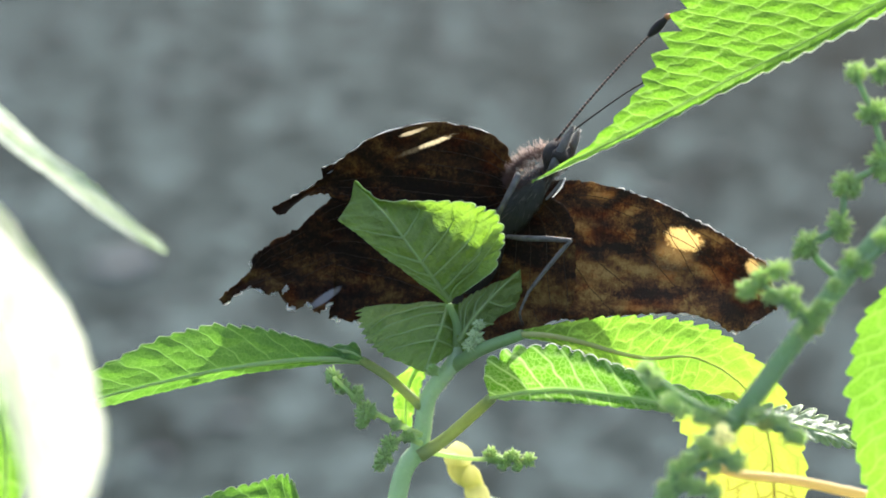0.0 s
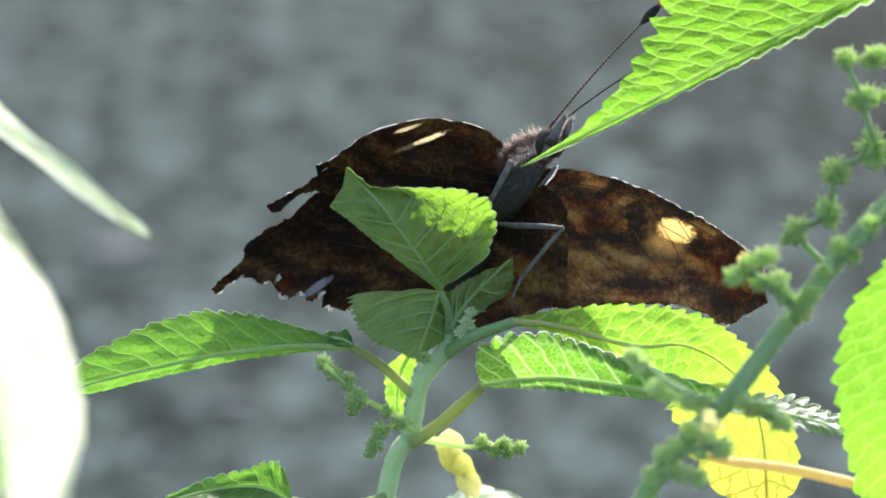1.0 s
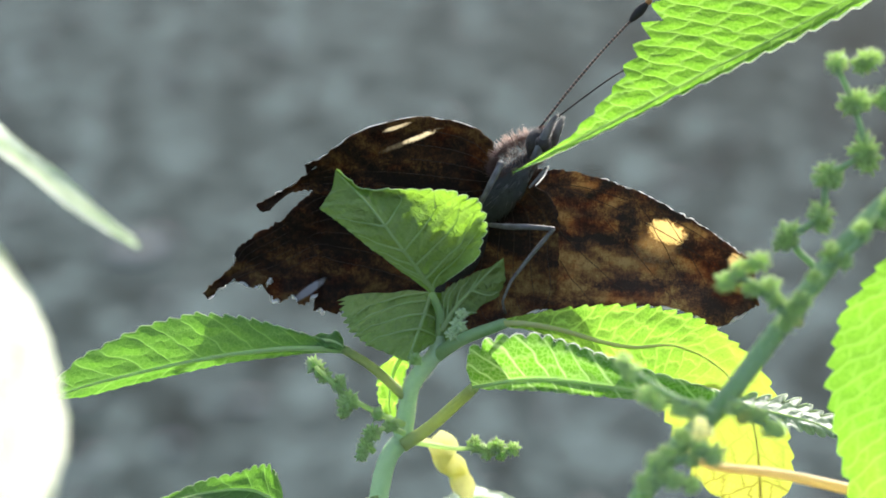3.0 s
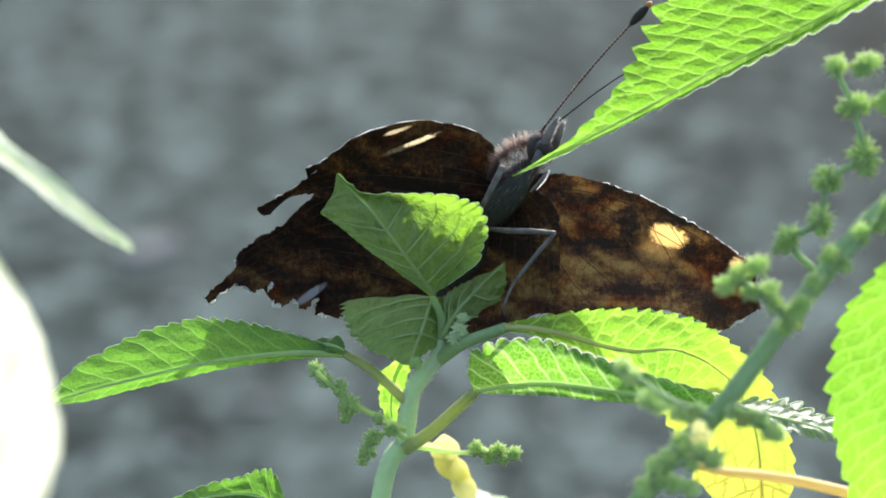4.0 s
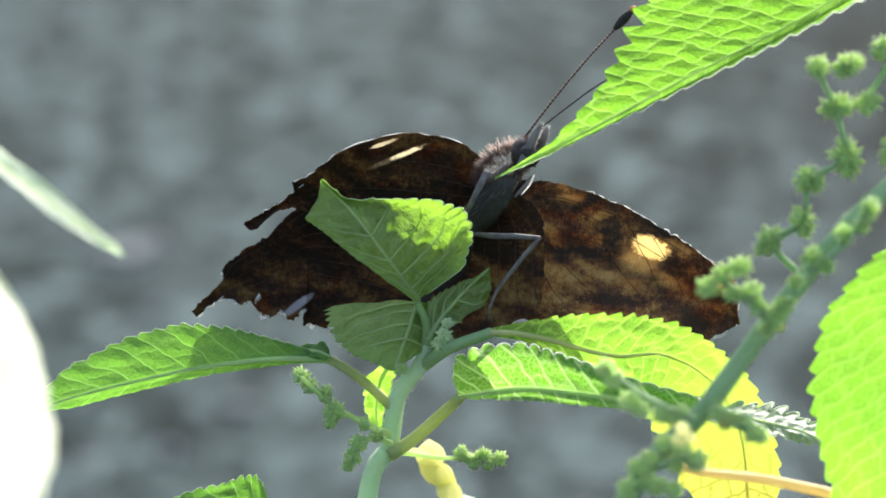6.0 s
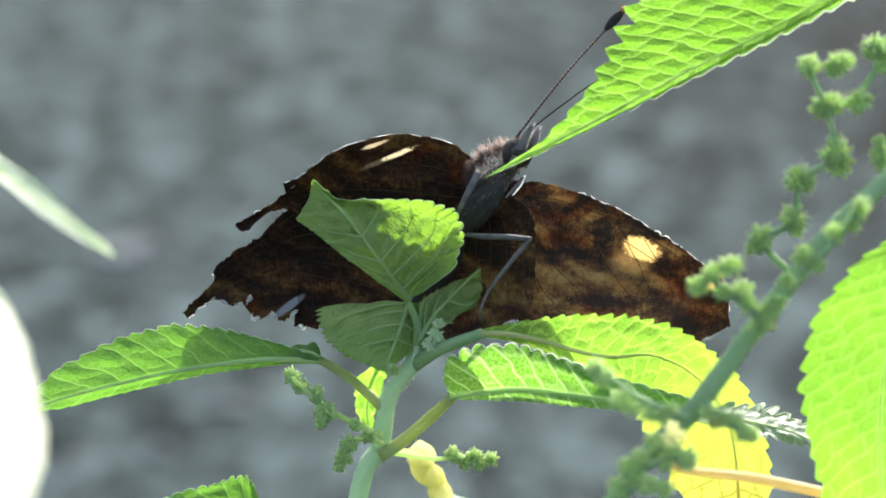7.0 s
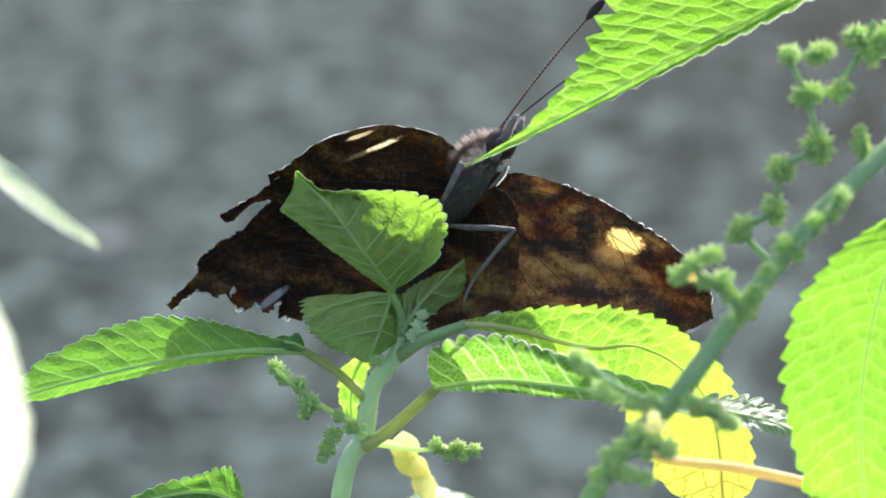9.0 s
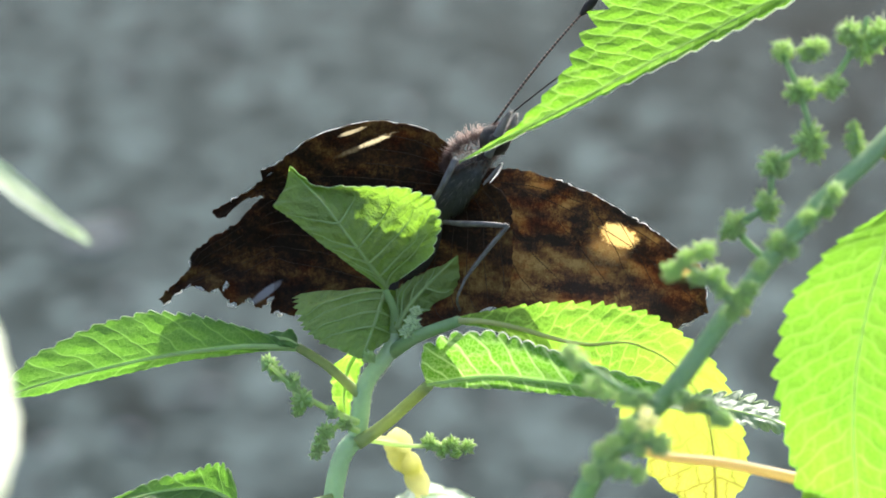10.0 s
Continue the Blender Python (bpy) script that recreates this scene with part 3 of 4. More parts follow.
def build_main_plant():
    low = at(-4.54, 3, -24.80)
    base = foot(low, -0.09, 0.02)
    plant = thing("nettle_plant", base, "green nettle with toothed leaves and small catkins growing by the road", "plant", "nettles by the road")
    rod("stem", plant, [*rise(base, low), mark(742, 790, 2), mark(758, 704, 1), mark(798, 648, 0.5), mark(811, 606, 0)],
        (2.4, 2.2, 2.0, 1.8, 1.5, 1.3, 1.0, 0.92, 0.90, 0.82, 0.76, 0.5), M_STEM, n=120, sides=12)
    rod("shoot_tip", plant, [mark(810, 612, 0), mark(809, 575, -0.4), mark(794, 538, -0.9)], (0.55, 0.42, 0.3), M_SHOOT, "green tip of the stem")
    hairs(plant, [*rise(base, low), mark(742, 790, 2), mark(758, 704, 1), mark(798, 648, 0.5), mark(811, 606, 0)], 0.9, 700, 0.2, 31, 0.58, 0.96)
    # upper pair, edge of the crown
    leaf(plant, [at(0.70, -1, -4.97), at(-0.96, -3, -2.71), at(-2.60, -4.5, -0.48), at(-5.29, -5.5, 3.07), at(-8.37, -5, 6.30)],
         [way(-0.32, 0, -0.21), way(-0.75, 0, -0.32), way(-1.29, 0, -0.64), way(-1.93, 0, -0.59), way(-2.73, 0, -0.80), way(-3.32, 0, -1.07), way(-3.27, 0, -1.77), way(-0.21, 0, -1.61)],
         [way(1.07, 0, 0.75), way(5.04, -0.3, 1.61), way(6.97, 0, 3.00), way(7.08, 0, 4.50), way(5.47, 1.6, 3.91), way(3.11, 4, 1.98), way(1.07, 3, 0.32), way(0.21, 0, 0.11)],
         M_PALE, rib_material=M_SIDE_VEIN, teeth=21, tooth=0.035, tooth_a=0.02, rib=(0.42, 0.12), prof_a=FULL, prof_b=FULL, sweep=0.0, curl=-2.6, curl_from=0.66, veins=5, margin=0.05, rounded=True, quilt=0.65, puffs=1.7, label="pale green heart-shaped leaf with a toothed rim")
    leaf(plant, [at(0.54, 1, -5.16), at(-0.11, -1, -7.17), at(-0.85, -2, -9.28), at(-1.70, -3, -11.55)],
         [way(-8.69, 2, -0.43), way(-8.04, 1.5, -0.54), way(-6.76, 1, -0.64), way(-4.50, 0.5, -0.32), way(-0.43, 0, -0.00)], [way(1.61, 3, -0.32), way(2.68, 4, -0.54), way(2.14, 3, -0.32), way(0.21, 0, -0.00)],
         M_PALE, rib_material=M_SIDE_VEIN, teeth=13, tooth=0.07, rib=(0.4, 0.15), veins=4, quilt=0.45, puffs=1.8, margin=0, prof_a=FULL, prof_b=FULL, sweep=0.0, label="pale green drooping young leaf")
    leaf(plant, [mark(812, 606, -1), mark(838, 563, -0.5), mark(877, 520, 0), mark(921, 478, 0)],
         [way(-0.2, 0.5, 0.5), way(-0.85, 1.5, 2.3), way(-0.43, 1.5, 2.1), way(0.15, 1, 1.2), way(-0.1, 0.3, 0.4), way(0.00, 0, 0.00)],
         [way(0.5, 0.3, -1.1), way(0.9, 0.6, -2.5), way(1.8, 0.8, -2.4), way(2.1, 0.8, -1.8), way(1.65, 0.5, -0.8), way(0.00, 0, 0.00)],
         M_PALE, rib_material=M_SIDE_VEIN, teeth=13, tooth=0.07, rib=(0.5, 0.12), veins=4, margin=0, prof_a=FULL, prof_b=FULL, sweep=0.0, quilt=0.3, puffs=1.6, label="small pale green folded leaf")
    # left leaf
    leaf(plant, [mark(640, 640, 1.5), mark(560, 636, 1.5), mark(480, 642, 1.5), mark(390, 655, 1.5), mark(300, 674, 1.5), mark(190, 701, 1.5), mark(95, 732, 2)],
         [way(0.00, 0.3, -0.25), way(0.00, 0.4, -0.65), way(0.00, 0.5, -0.8), way(0.00, 0.6, -1.0), way(-0.1, 0.6, -1.1), way(-0.1, 0.5, -1.1), way(0.00, 0, -0.00)],
         [way(-0.64, 0.2, 0.7), way(-0.54, 0.3, 1.75), way(-0.43, 0.5, 3.30), way(-0.43, 0.6, 4.45), way(-0.54, 0.6, 4.25), way(-0.75, 0.5, 2.68), way(0.00, 0, -0.00)],
         M_BROAD, teeth=22, tooth=0.07, quilt=0.16, rib=(0.6, 0.16), prof_a=FULL, prof_b=FULL, sweep=0.1, puffs=3.3, label="green toothed leaf seen from below")
    leaf(plant, [mark(572, 626, 3), mark(600, 622, 2), mark(622, 624, 1), mark(641, 634, 0)], [way(0.1, -0.5, -0.75), way(0.15, -0.6, -0.8), way(0.1, -0.5, -0.6)],
         [way(-0.1, 1.2, 0.5), way(0.1, 1.4, 0.75), way(0.2, 1.2, 0.6)], M_BROAD, teeth=7, tooth=0.05, prof_a=[(0, 0.2), (0.4, 1), (0.8, 0.9), (1, 0.2)], prof_b=[(0, 0.3), (0.3, 0.9), (0.75, 1), (1, 0.2)], margin=0.03,
         label="small dark green curled leaf lobe")
    rod("petiole", plant, [at(-1.94, 1, -15.11), at(-5.05, 1, -12.31), at(-7.76, 1.5, -10.60)], (0.5, 0.46, 0.42), M_PETIOLE)
    # right leaf, arching over and turning yellow
    leaf(plant, [mark(922, 592, -6), mark(970, 594, -5.5), mark(1030, 606, -5.5), mark(1080, 621, -6.5), mark(1130, 632, -8), mark(1170, 634, -8.5), mark(1215, 630, -8.5),
                 mark(1255, 642, -8), mark(1290, 663, -6), mark(1320, 690, -3), mark(1350, 740, 1), mark(1365, 800, 4), mark(1370, 870, 7), mark(1372, 925, 9)],
         [off(5, -8, 0.5), off(8, -20, 0.5), off(15, -42, 0.3), off(20, -61), off(28, -72), off(33, -68), off(42, -50), off(45, -37), off(48, -28), off(58, -15), off(58, -5), off(60, 0), off(64, 0), off(20, 0)],
         [off(0, 6), off(4, 12), off(5, 24), off(8, 30), off(10, 36), off(0, 48), off(-35, 70), off(-70, 72), off(-90, 57), off(-120, 50), off(-155, 6), off(-145, 0), off(-115, 0), off(-40, 0)],
         M_OLD, teeth=26, tooth=0.09, rib=(0.55, 0.46, 0.32, 0.15, 0.11, 0.1, 0.09), rib_material=M_RIB_BROWN, quilt=0.06, prof_a=FULL, prof_b=FULL, sweep=0.0, label="yellow-green arching leaf with brown veins")
    rod("petiole", plant, [at(0.86, 1, -11.24), at(3.50, -3, -9.50), mark(924, 592, -6)], (0.7, 0.6, 0.5), M_STEM_OLIVE)
    # right front leaf
    leaf(plant, [mark(868, 705, -7), mark(980, 690, -12), mark(1120, 705, -13), mark(1300, 738, -11), mark(1400, 762, -8)],
         [way(0.00, -0.3, -0.75), way(0.00, -0.4, -1.18), way(0.00, -0.4, -1.07), way(0.00, -2, -0.86), way(0.00, -3, -0.64)], [way(-3.22, 0, 3.75), way(-0.54, 0, 3.97), way(0.00, 0.5, 2.68), way(0.00, 1.0, 1.93), way(0.00, 1.0, 1.29)], M_FINE, teeth=24, tooth=0.08, quilt=0.08,
         rib=(0.3, 0.12), curl=0.3, margin=0.05, margin_material=M_FRINGE_GLINT, label="bright green toothed leaf folded along its midrib",
         rounded=True, prof_b=[(0, 0.05), (0.012, 0.45), (0.05, 0.85), (0.15, 1.0), (0.4, 0.95), (0.7, 0.7), (0.9, 0.45), (1, 0)])
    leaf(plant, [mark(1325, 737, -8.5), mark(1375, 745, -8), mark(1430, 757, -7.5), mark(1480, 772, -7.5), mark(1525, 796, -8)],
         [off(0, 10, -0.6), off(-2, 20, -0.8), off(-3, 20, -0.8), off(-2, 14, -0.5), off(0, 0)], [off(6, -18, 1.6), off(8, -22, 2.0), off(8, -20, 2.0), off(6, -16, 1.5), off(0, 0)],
         M_GLAZE, teeth=9, tooth=0.3, tooth_a=0.25, rounded=True, prof_a=FULL, prof_b=FULL, quilt=0.35, puffs=1.4, rib=(0.2, 0.1), sweep=0.5, label="glossy toothed leaf tip paled to stand for sun sheen")
    rod("petiole", plant, [at(-2.26, 1, -19.73), at(0.32, 1, -17.96), at(3.02, -2.5, -15.45), mark(870, 705, -7)], (0.65, 0.58, 0.5), M_PETIOLE)
    # leaf behind the stem, and a low one on the left
    leaf(plant, [at(-2.15, 12, -10.99), at(-3.27, 13, -13.23), at(-3.65, 13, -16.00), at(-3.42, 12, -18.45)], [way(-1.72, 1, -0.00), way(-1.34, 1, -0.00)], [way(1.39, -1, -0.00), way(1.07, -1, -0.00)], M_OLD, teeth=9,
         label="small yellow-green leaf behind the stem")
    leaf(plant, [mark(532, 912, 0), mark(475, 886, -2), mark(400, 890, -4), mark(310, 912, -6)], [way(0.00, -3, -2.14), way(0.00, -3, -2.14)],
         [way(0.2, 0.4, 2.3), way(1.1, 0.4, 2.3), way(0.9, 0.5, 1.5), way(0.5, 0.5, 1.2), way(0, 0.2, 0.4)], M_BROAD, teeth=13, tooth=0.12, rounded=True, prof_b=FULL, margin=0.03, quilt=0.1,
         label="green toothed lower leaf")
    rod("petiole", plant, [at(-4.53, 2, -25.01), at(-8.9, 1, -25.9), mark(533, 912, 0)], (0.6, 0.5, 0.5), M_PETIOLE)
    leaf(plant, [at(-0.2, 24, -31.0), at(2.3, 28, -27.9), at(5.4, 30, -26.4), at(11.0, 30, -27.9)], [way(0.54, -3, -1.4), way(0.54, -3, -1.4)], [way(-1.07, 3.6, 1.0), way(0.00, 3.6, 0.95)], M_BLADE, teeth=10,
         label="leaf top paled to stand for sun glare")
    # catkins
    for pts, r, spots in (
            ([at(-2.09, -1, -17.60), at(-5.00, -3, -16.18), at(-7.63, -5, -14.51), at(-10.25, -6, -11.99)], (0.32, 0.2), [(590, 668, 1.0), (606, 684, 0.9), (632, 697, 1.0), (648, 730, 1.05), (640, 748, 0.8), (700, 752, 0.7)]),
            ([at(-2.09, -1, -18.40), at(-3.67, -3, -17.78), at(-4.98, -5, -18.48), at(-5.51, -5, -20.07)], (0.3, 0.18), [(690, 785, 1.0), (680, 808, 1.05), (672, 822, 0.8), (724, 772, 0.9)]),
            ([at(-1.84, 4, -19.44), at(2.50, 6, -20.19), at(6.33, 7, -20.24), at(8.51, 7, -20.41)], (0.25, 0.15), [(868, 806, 0.9), (890, 818, 1.0), (908, 808, 0.9), (935, 814, 0.8), (915, 826, 0.6)])):
        stalk = rod("catkin", plant, pts, r, M_FRUIT, "small green catkin with bristly heads")
        burrs(stalk, [(mark(x, y, -5 if x < 800 else 7), s) for x, y, s in spots], M_FRUIT, 0.95, "flower_head")
    stalk = rod("catkin", plant, [at(-2.3, 3, -19.3), at(0.00, 14, -19.9), at(1.47, 21, -20.94), at(2.94, 22, -24.04), at(3.73, 22, -27.10)], (0.3, 0.3), M_CATKIN, "sunlit pale yellow catkin")
    for a, b, r in (((808, 781), (814, 836), 1.5), ((801, 796), (822, 862), 1.15), ((812, 820), (848, 868), 1.2), ((832, 832), (848, 880), 0.9), ((826, 848), (862, 900), 1.2)):
        bm = bmesh.new()
        ellipsoid(bm, mark(*a, 22), mark(*b, 22), r)
        part("flower_head", bm, M_CATKIN, stalk)
    burrs(plant, [(at(3.09, -3, -8.25), 0.8), (at(2.55, -3, -9.10), 0.7), (at(3.41, -3, -7.13), 0.6)], M_HAIR, 1.0, "flower_bud")
    burrs(plant, [(at(-1.01, -3, -11.39), 0.7)], M_FRUIT, 1.0, "flower_bud")
    return plant


main_plant = build_main_plant()


# ---- the fruiting nettle in front, at the right ----
def build_fruiting_plant():
    low = at(17.57, -42, -23.71)
    base = foot(low, -0.25, -0.05)
    plant = thing("nettle_plant", base, "fruiting green nettle with round bristly fruit heads", "plant", "nettles by the road")
    rod("stem", plant, [*rise(base, low), at(25.72, -42, -13.49), at(30.94, -40, -6.71), at(37.66, -38, 1.26), at(44.94, -34, 7.90), at(50.17, -28, 14.51), at(53.01, -22, 22.35), at(53.80, -20, 30.11)],
        (2.8, 2.4, 2.1, 1.8, 1.5, 1.3, 1.05, 0.92, 0.86, 0.85, 0.82, 0.8, 0.72, 0.65, 0.4), M_STEM_OLIVE, n=140, sides=12)
    hairs(plant, [*rise(base, low), at(25.72, -42, -13.49), at(30.94, -40, -6.71), at(37.66, -38, 1.26), at(44.94, -34, 7.90), at(50.17, -28, 14.51), at(53.01, -22, 22.35), at(53.80, -20, 30.11)], 0.92, 800, 0.3, 32, 0.5, 0.78)
    # the white cord on this leaf's lower edge draws its sun glare
    leaf(plant, [at(49.98, -18, 27.71), at(42.01, -16, 23.73), at(33.86, -15, 19.36), at(25.67, -14, 15.27), at(16.91, -13, 10.64), at(8.20, -13, 6.17)],
         [way(0.18, -0.4, -0.36), way(0.45, -0.8, -1.0), way(0.42, -0.75, -0.92), way(0.36, -0.6, -0.76), way(0.26, -0.4, -0.55), way(0.00, 0, -0.00)],
         [way(-1.18, 0, 1.77), way(-6.49, 4.6, 8.85), way(-8.96, 5, 9.76), way(-9.49, 4.8, 8.85), way(-7.61, 3.6, 6.38), way(-4.61, 2.2, 4.18), way(-1.66, 0.6, 2.14), way(-0.27, 0, 0.48), way(0.00, 0, -0.00)],
         M_LEAF, teeth=21, tooth=0.15, quilt=0.12, rib=(0.1, 0.05), prof_a=FULL, prof_b=FULL, sweep=0.0, tooth_a=0.2, margins="a", margin=(0.17, 0.15, 0.09, 0.05, 0.05, 0.03), margin_material=M_FRINGE_GLINT, label="bright green backlit leaf with a long toothed tip")
    rod("petiole", plant, [at(53.41, -22, 25.39), at(51.76, -20, 27.31), at(49.88, -18, 27.71)], (0.7, 0.6, 0.6), M_PETIOLE)
    leaf(plant, [mark(1722, 400, -30), mark(1692, 480, -31), mark(1662, 580, -31.5), mark(1642, 690, -32), mark(1636, 800, -32), mark(1645, 930, -31), mark(1668, 1060, -29)],
         [off(-28, 9), off(-84, -13), off(-128, -18), off(-134, -9), off(-110, 5), off(-90, 0), off(0, 0)],
         [off(28, 12), off(78, 28), off(120, 18, 0.5), off(130, 10, 0.5), off(112, 5, 0.5), off(84, 0), off(0, 0)], M_HANG, teeth=19, tooth=0.07,
         rib=(0.14, 0.06), quilt=0.08, prof_a=FULL, prof_b=FULL, sweep=0.05, label="large bright green hanging leaf")
    rod("petiole", plant, [at(44.33, -35, 7.29), mark(1728, 350, -32), mark(1722, 403, -30)], (0.7, 0.6, 0.55), M_PETIOLE)
    rod("petiole", plant, [at(22.67, -41, -18.14), at(25.18, -36, -19.37), at(30.39, -32, -20.18), at(34.52, -30, -21.08), at(40.48, -30, -22.52), at(46.43, -30, -24.26)], (0.35, 0.42, 0.5, 0.5), M_PINK, "reddish sunlit leaf stalk")
    leaf(plant, [at(46.18, -30, -24.21), at(52.88, -30, -26.74), at(60.14, -28, -30.87)], [way(1.07, 10, 4.83), way(1.07, 10, 4.83)], [way(-1.61, -10, -4.83), way(-1.61, -10, -4.83)], M_LEAF, teeth=14, label="green toothed leaf")
    chains = (
        ([(1432, 575), (1395, 540), (1350, 505)], [(1322, 512, 0.95), (1345, 492, 0.9), (1378, 478, 1.0), (1395, 522, 1.0), (1365, 525, 0.8), (1440, 565, 1.0), (1410, 548, 0.9), (1455, 545, 0.9), (1425, 590, 0.7)], -43),
        ([(1490, 500), (1435, 440), (1487, 398), (1500, 330), (1560, 285), (1545, 205), (1515, 135)],
         [(1430, 432, 1.0), (1420, 445, 0.8), (1487, 398, 1.05), (1488, 408, 0.8), (1497, 326, 1.0), (1508, 335, 0.8), (1562, 283, 1.1), (1568, 300, 1.0), (1553, 198, 0.95), (1535, 200, 0.8), (1603, 190, 0.95), (1514, 128, 0.9), (1572, 124, 0.95), (1556, 133, 0.7)], -32),
        ([(1545, 205), (1600, 180), (1640, 120), (1665, 70)], [(1632, 96, 1.0), (1660, 118, 1.25), (1690, 95, 1.1), (1625, 100, 0.8)], -30),
        ([(1500, 490), (1560, 440), (1610, 370)], [(1505, 462, 0.95), (1528, 476, 0.8), (1562, 425, 0.95), (1608, 378, 0.95), (1478, 505, 0.8), (1592, 408, 0.7)], -43),
        ([(1640, 345), (1645, 300), (1638, 260)], [(1640, 285, 0.75), (1638, 262, 0.6), (1645, 300, 0.7)], -34),
        ([(1300, 745), (1230, 715), (1190, 690), (1140, 655)], [(1142, 652, 0.9), (1158, 672, 1.0), (1185, 712, 1.0), (1205, 725, 0.9), (1240, 735, 1.0), (1262, 742, 0.9), (1278, 730, 0.8)], -50),
        ([(1230, 830), (1270, 815), (1300, 830)], [(1275, 800, 1.0), (1300, 818, 1.1), (1265, 825, 0.9), (1245, 785, 1.0), (1220, 812, 0.9)], -46),
        ([(1330, 715), (1350, 745), (1400, 770)], [(1340, 735, 1.0), (1362, 745, 0.9), (1400, 770, 1.0), (1415, 775, 0.8), (1385, 745, 0.8)], -44),
        ([(1200, 880), (1195, 850), (1200, 830)], [(1198, 828, 1.0), (1180, 865, 1.1), (1230, 862, 1.1), (1260, 870, 1.0), (1205, 858, 0.9)], -46))
    # stalk and pale heads added to draw blurred sun glints among the fruit
    bright = rod("fruit_stalk", plant, [mark(1262, 735, -46), mark(1275, 758, -51), mark(1290, 785, -54)], (0.3, 0.2), M_CATKIN, "pale yellow stalk and heads added in place of sun glints", n=10, sides=6)
    for (x, y), r in (((1278, 762), 0.62), ((1292, 776), 0.5), ((1272, 782), 0.42)):
        bm = bmesh.new()
        ellipsoid(bm, mark(x - 9, y - 9, -54), mark(x + 9, y + 9, -54), r)
        part("flower_head", bm, M_CATKIN, bright)
    burrs(bright, [(at(27.11, -44, -14.75), 0.6), (at(31.96, -41, -6.79), 0.5)], M_CATKIN, 1.3, "flower_head")
    for line, spots, d in chains:
        stalk = rod("fruit_stalk", plant, [mark(x, y, d) for x, y in line], (0.32, 0.25), M_STEM_OLIVE, "thin green stalk of fruit heads", n=20, sides=8)
        burrs(stalk, [(mark(x, y, d), s * (0.68 if d < -43.5 else 0.8 if d < -40 else 0.95)) for x, y, s in spots], M_FRUIT_HAZED if d <= -44 else M_FRUIT, 1.42)
    return plant


fruit_plant = build_fruiting_plant()


# ---- the nettle close to the eye, at the left ----
NIGH = 0.85


def nigh(x, y, z):
    """As at(), drawn in towards the first eye."""
    return EYE + (at(x, y, z) - EYE) * NIGH


def build_near_plant():
    low = at(-46.00, -92, -18.95)
    base = foot(low, -0.05, -0.01)
    plant = thing("nettle_plant", base, "green nettle with broad leaves glaring in the sun", "plant", "nettles by the road")
    rod("stem", plant, [*rise(base, low), at(-44.76, -92, 1.69), at(-43.52, -92, 18.21), at(-43.11, -92, 26.47)], (2.8, 2.5, 2.3, 2.0, 1.8, 1.6, 1.5, 1.4, 1.2, 0.9, 0.5), M_STEM, n=90, sides=12)
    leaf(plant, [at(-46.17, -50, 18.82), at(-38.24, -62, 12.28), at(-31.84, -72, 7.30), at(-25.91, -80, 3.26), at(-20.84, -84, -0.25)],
         [way(-1.5, -1.1, -0.2), way(-1.3, -0.95, -0.12), way(-1.05, -0.75, -0.08)], [way(1.8, 1.3, 0.22), way(1.3, 0.95, 0.14), way(0.85, 0.6, 0.1)], M_BLADE, teeth=14, tooth=0.04, quilt=0.08, label="narrow glossy leaf paled to stand for sun glare",
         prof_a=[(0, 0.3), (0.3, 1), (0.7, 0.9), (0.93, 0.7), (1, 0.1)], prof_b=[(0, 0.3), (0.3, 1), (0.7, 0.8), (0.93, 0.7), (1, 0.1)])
    rod("petiole", plant, [at(-43.60, -92, 17.38), at(-45.30, -70, 19.07), at(-46.08, -50, 18.72)], (0.7, 0.6, 0.5), M_PETIOLE)
    glare = leaf(plant, [nigh(-48.31, -30, 12.45), nigh(-43.02, -45, 4.81), nigh(-37.10, -60, -3.60), nigh(-31.92, -80, -11.97), nigh(-28.72, -100, -20.07), nigh(-28.81, -115, -27.09)],
         [way(-1.82, 0.6, 0.7), way(-1.82, 0.6, 0.7), way(-1.82, 0.6, 0.7)], [way(5.47, 0.3, -1.7), way(6.83, -0.5, -2.3), way(5.0, -0.5, -1.7)], M_SHINY, teeth=14, tooth=0.02, quilt=0.1, label="broad hanging leaf bleached by sun glare")
    rod("petiole", plant, [at(-44.35, -92, 7.89), at(-47.13, -60, 10.99), nigh(-48.25, -30, 12.40)], (0.8, 0.7, 0.6), M_PETIOLE)
    leaf(plant, [at(-49.46, -50, 2.86), at(-42.42, -50, -1.83), at(-38.19, -50, -9.34), at(-36.32, -50, -16.84), at(-36.79, -50, -27.17)],
         [way(-4.29, 0, -3.22), way(-5.90, 0, -2.14), way(-4.83, 0, -1.07)], [way(4.29, 0, 1.61), way(5.09, 0, 1.07), way(3.75, 0, -0.00)], M_LEAF, teeth=16, tooth=0.05, label="bright green backlit leaf")
    rod("petiole", plant, [at(-44.76, -92, 0.87), at(-47.51, -70, 2.70), at(-49.36, -50, 2.82)], (0.8, 0.7, 0.6), M_PETIOLE)
    return plant, glare


near_plant, glare_leaf = build_near_plant()


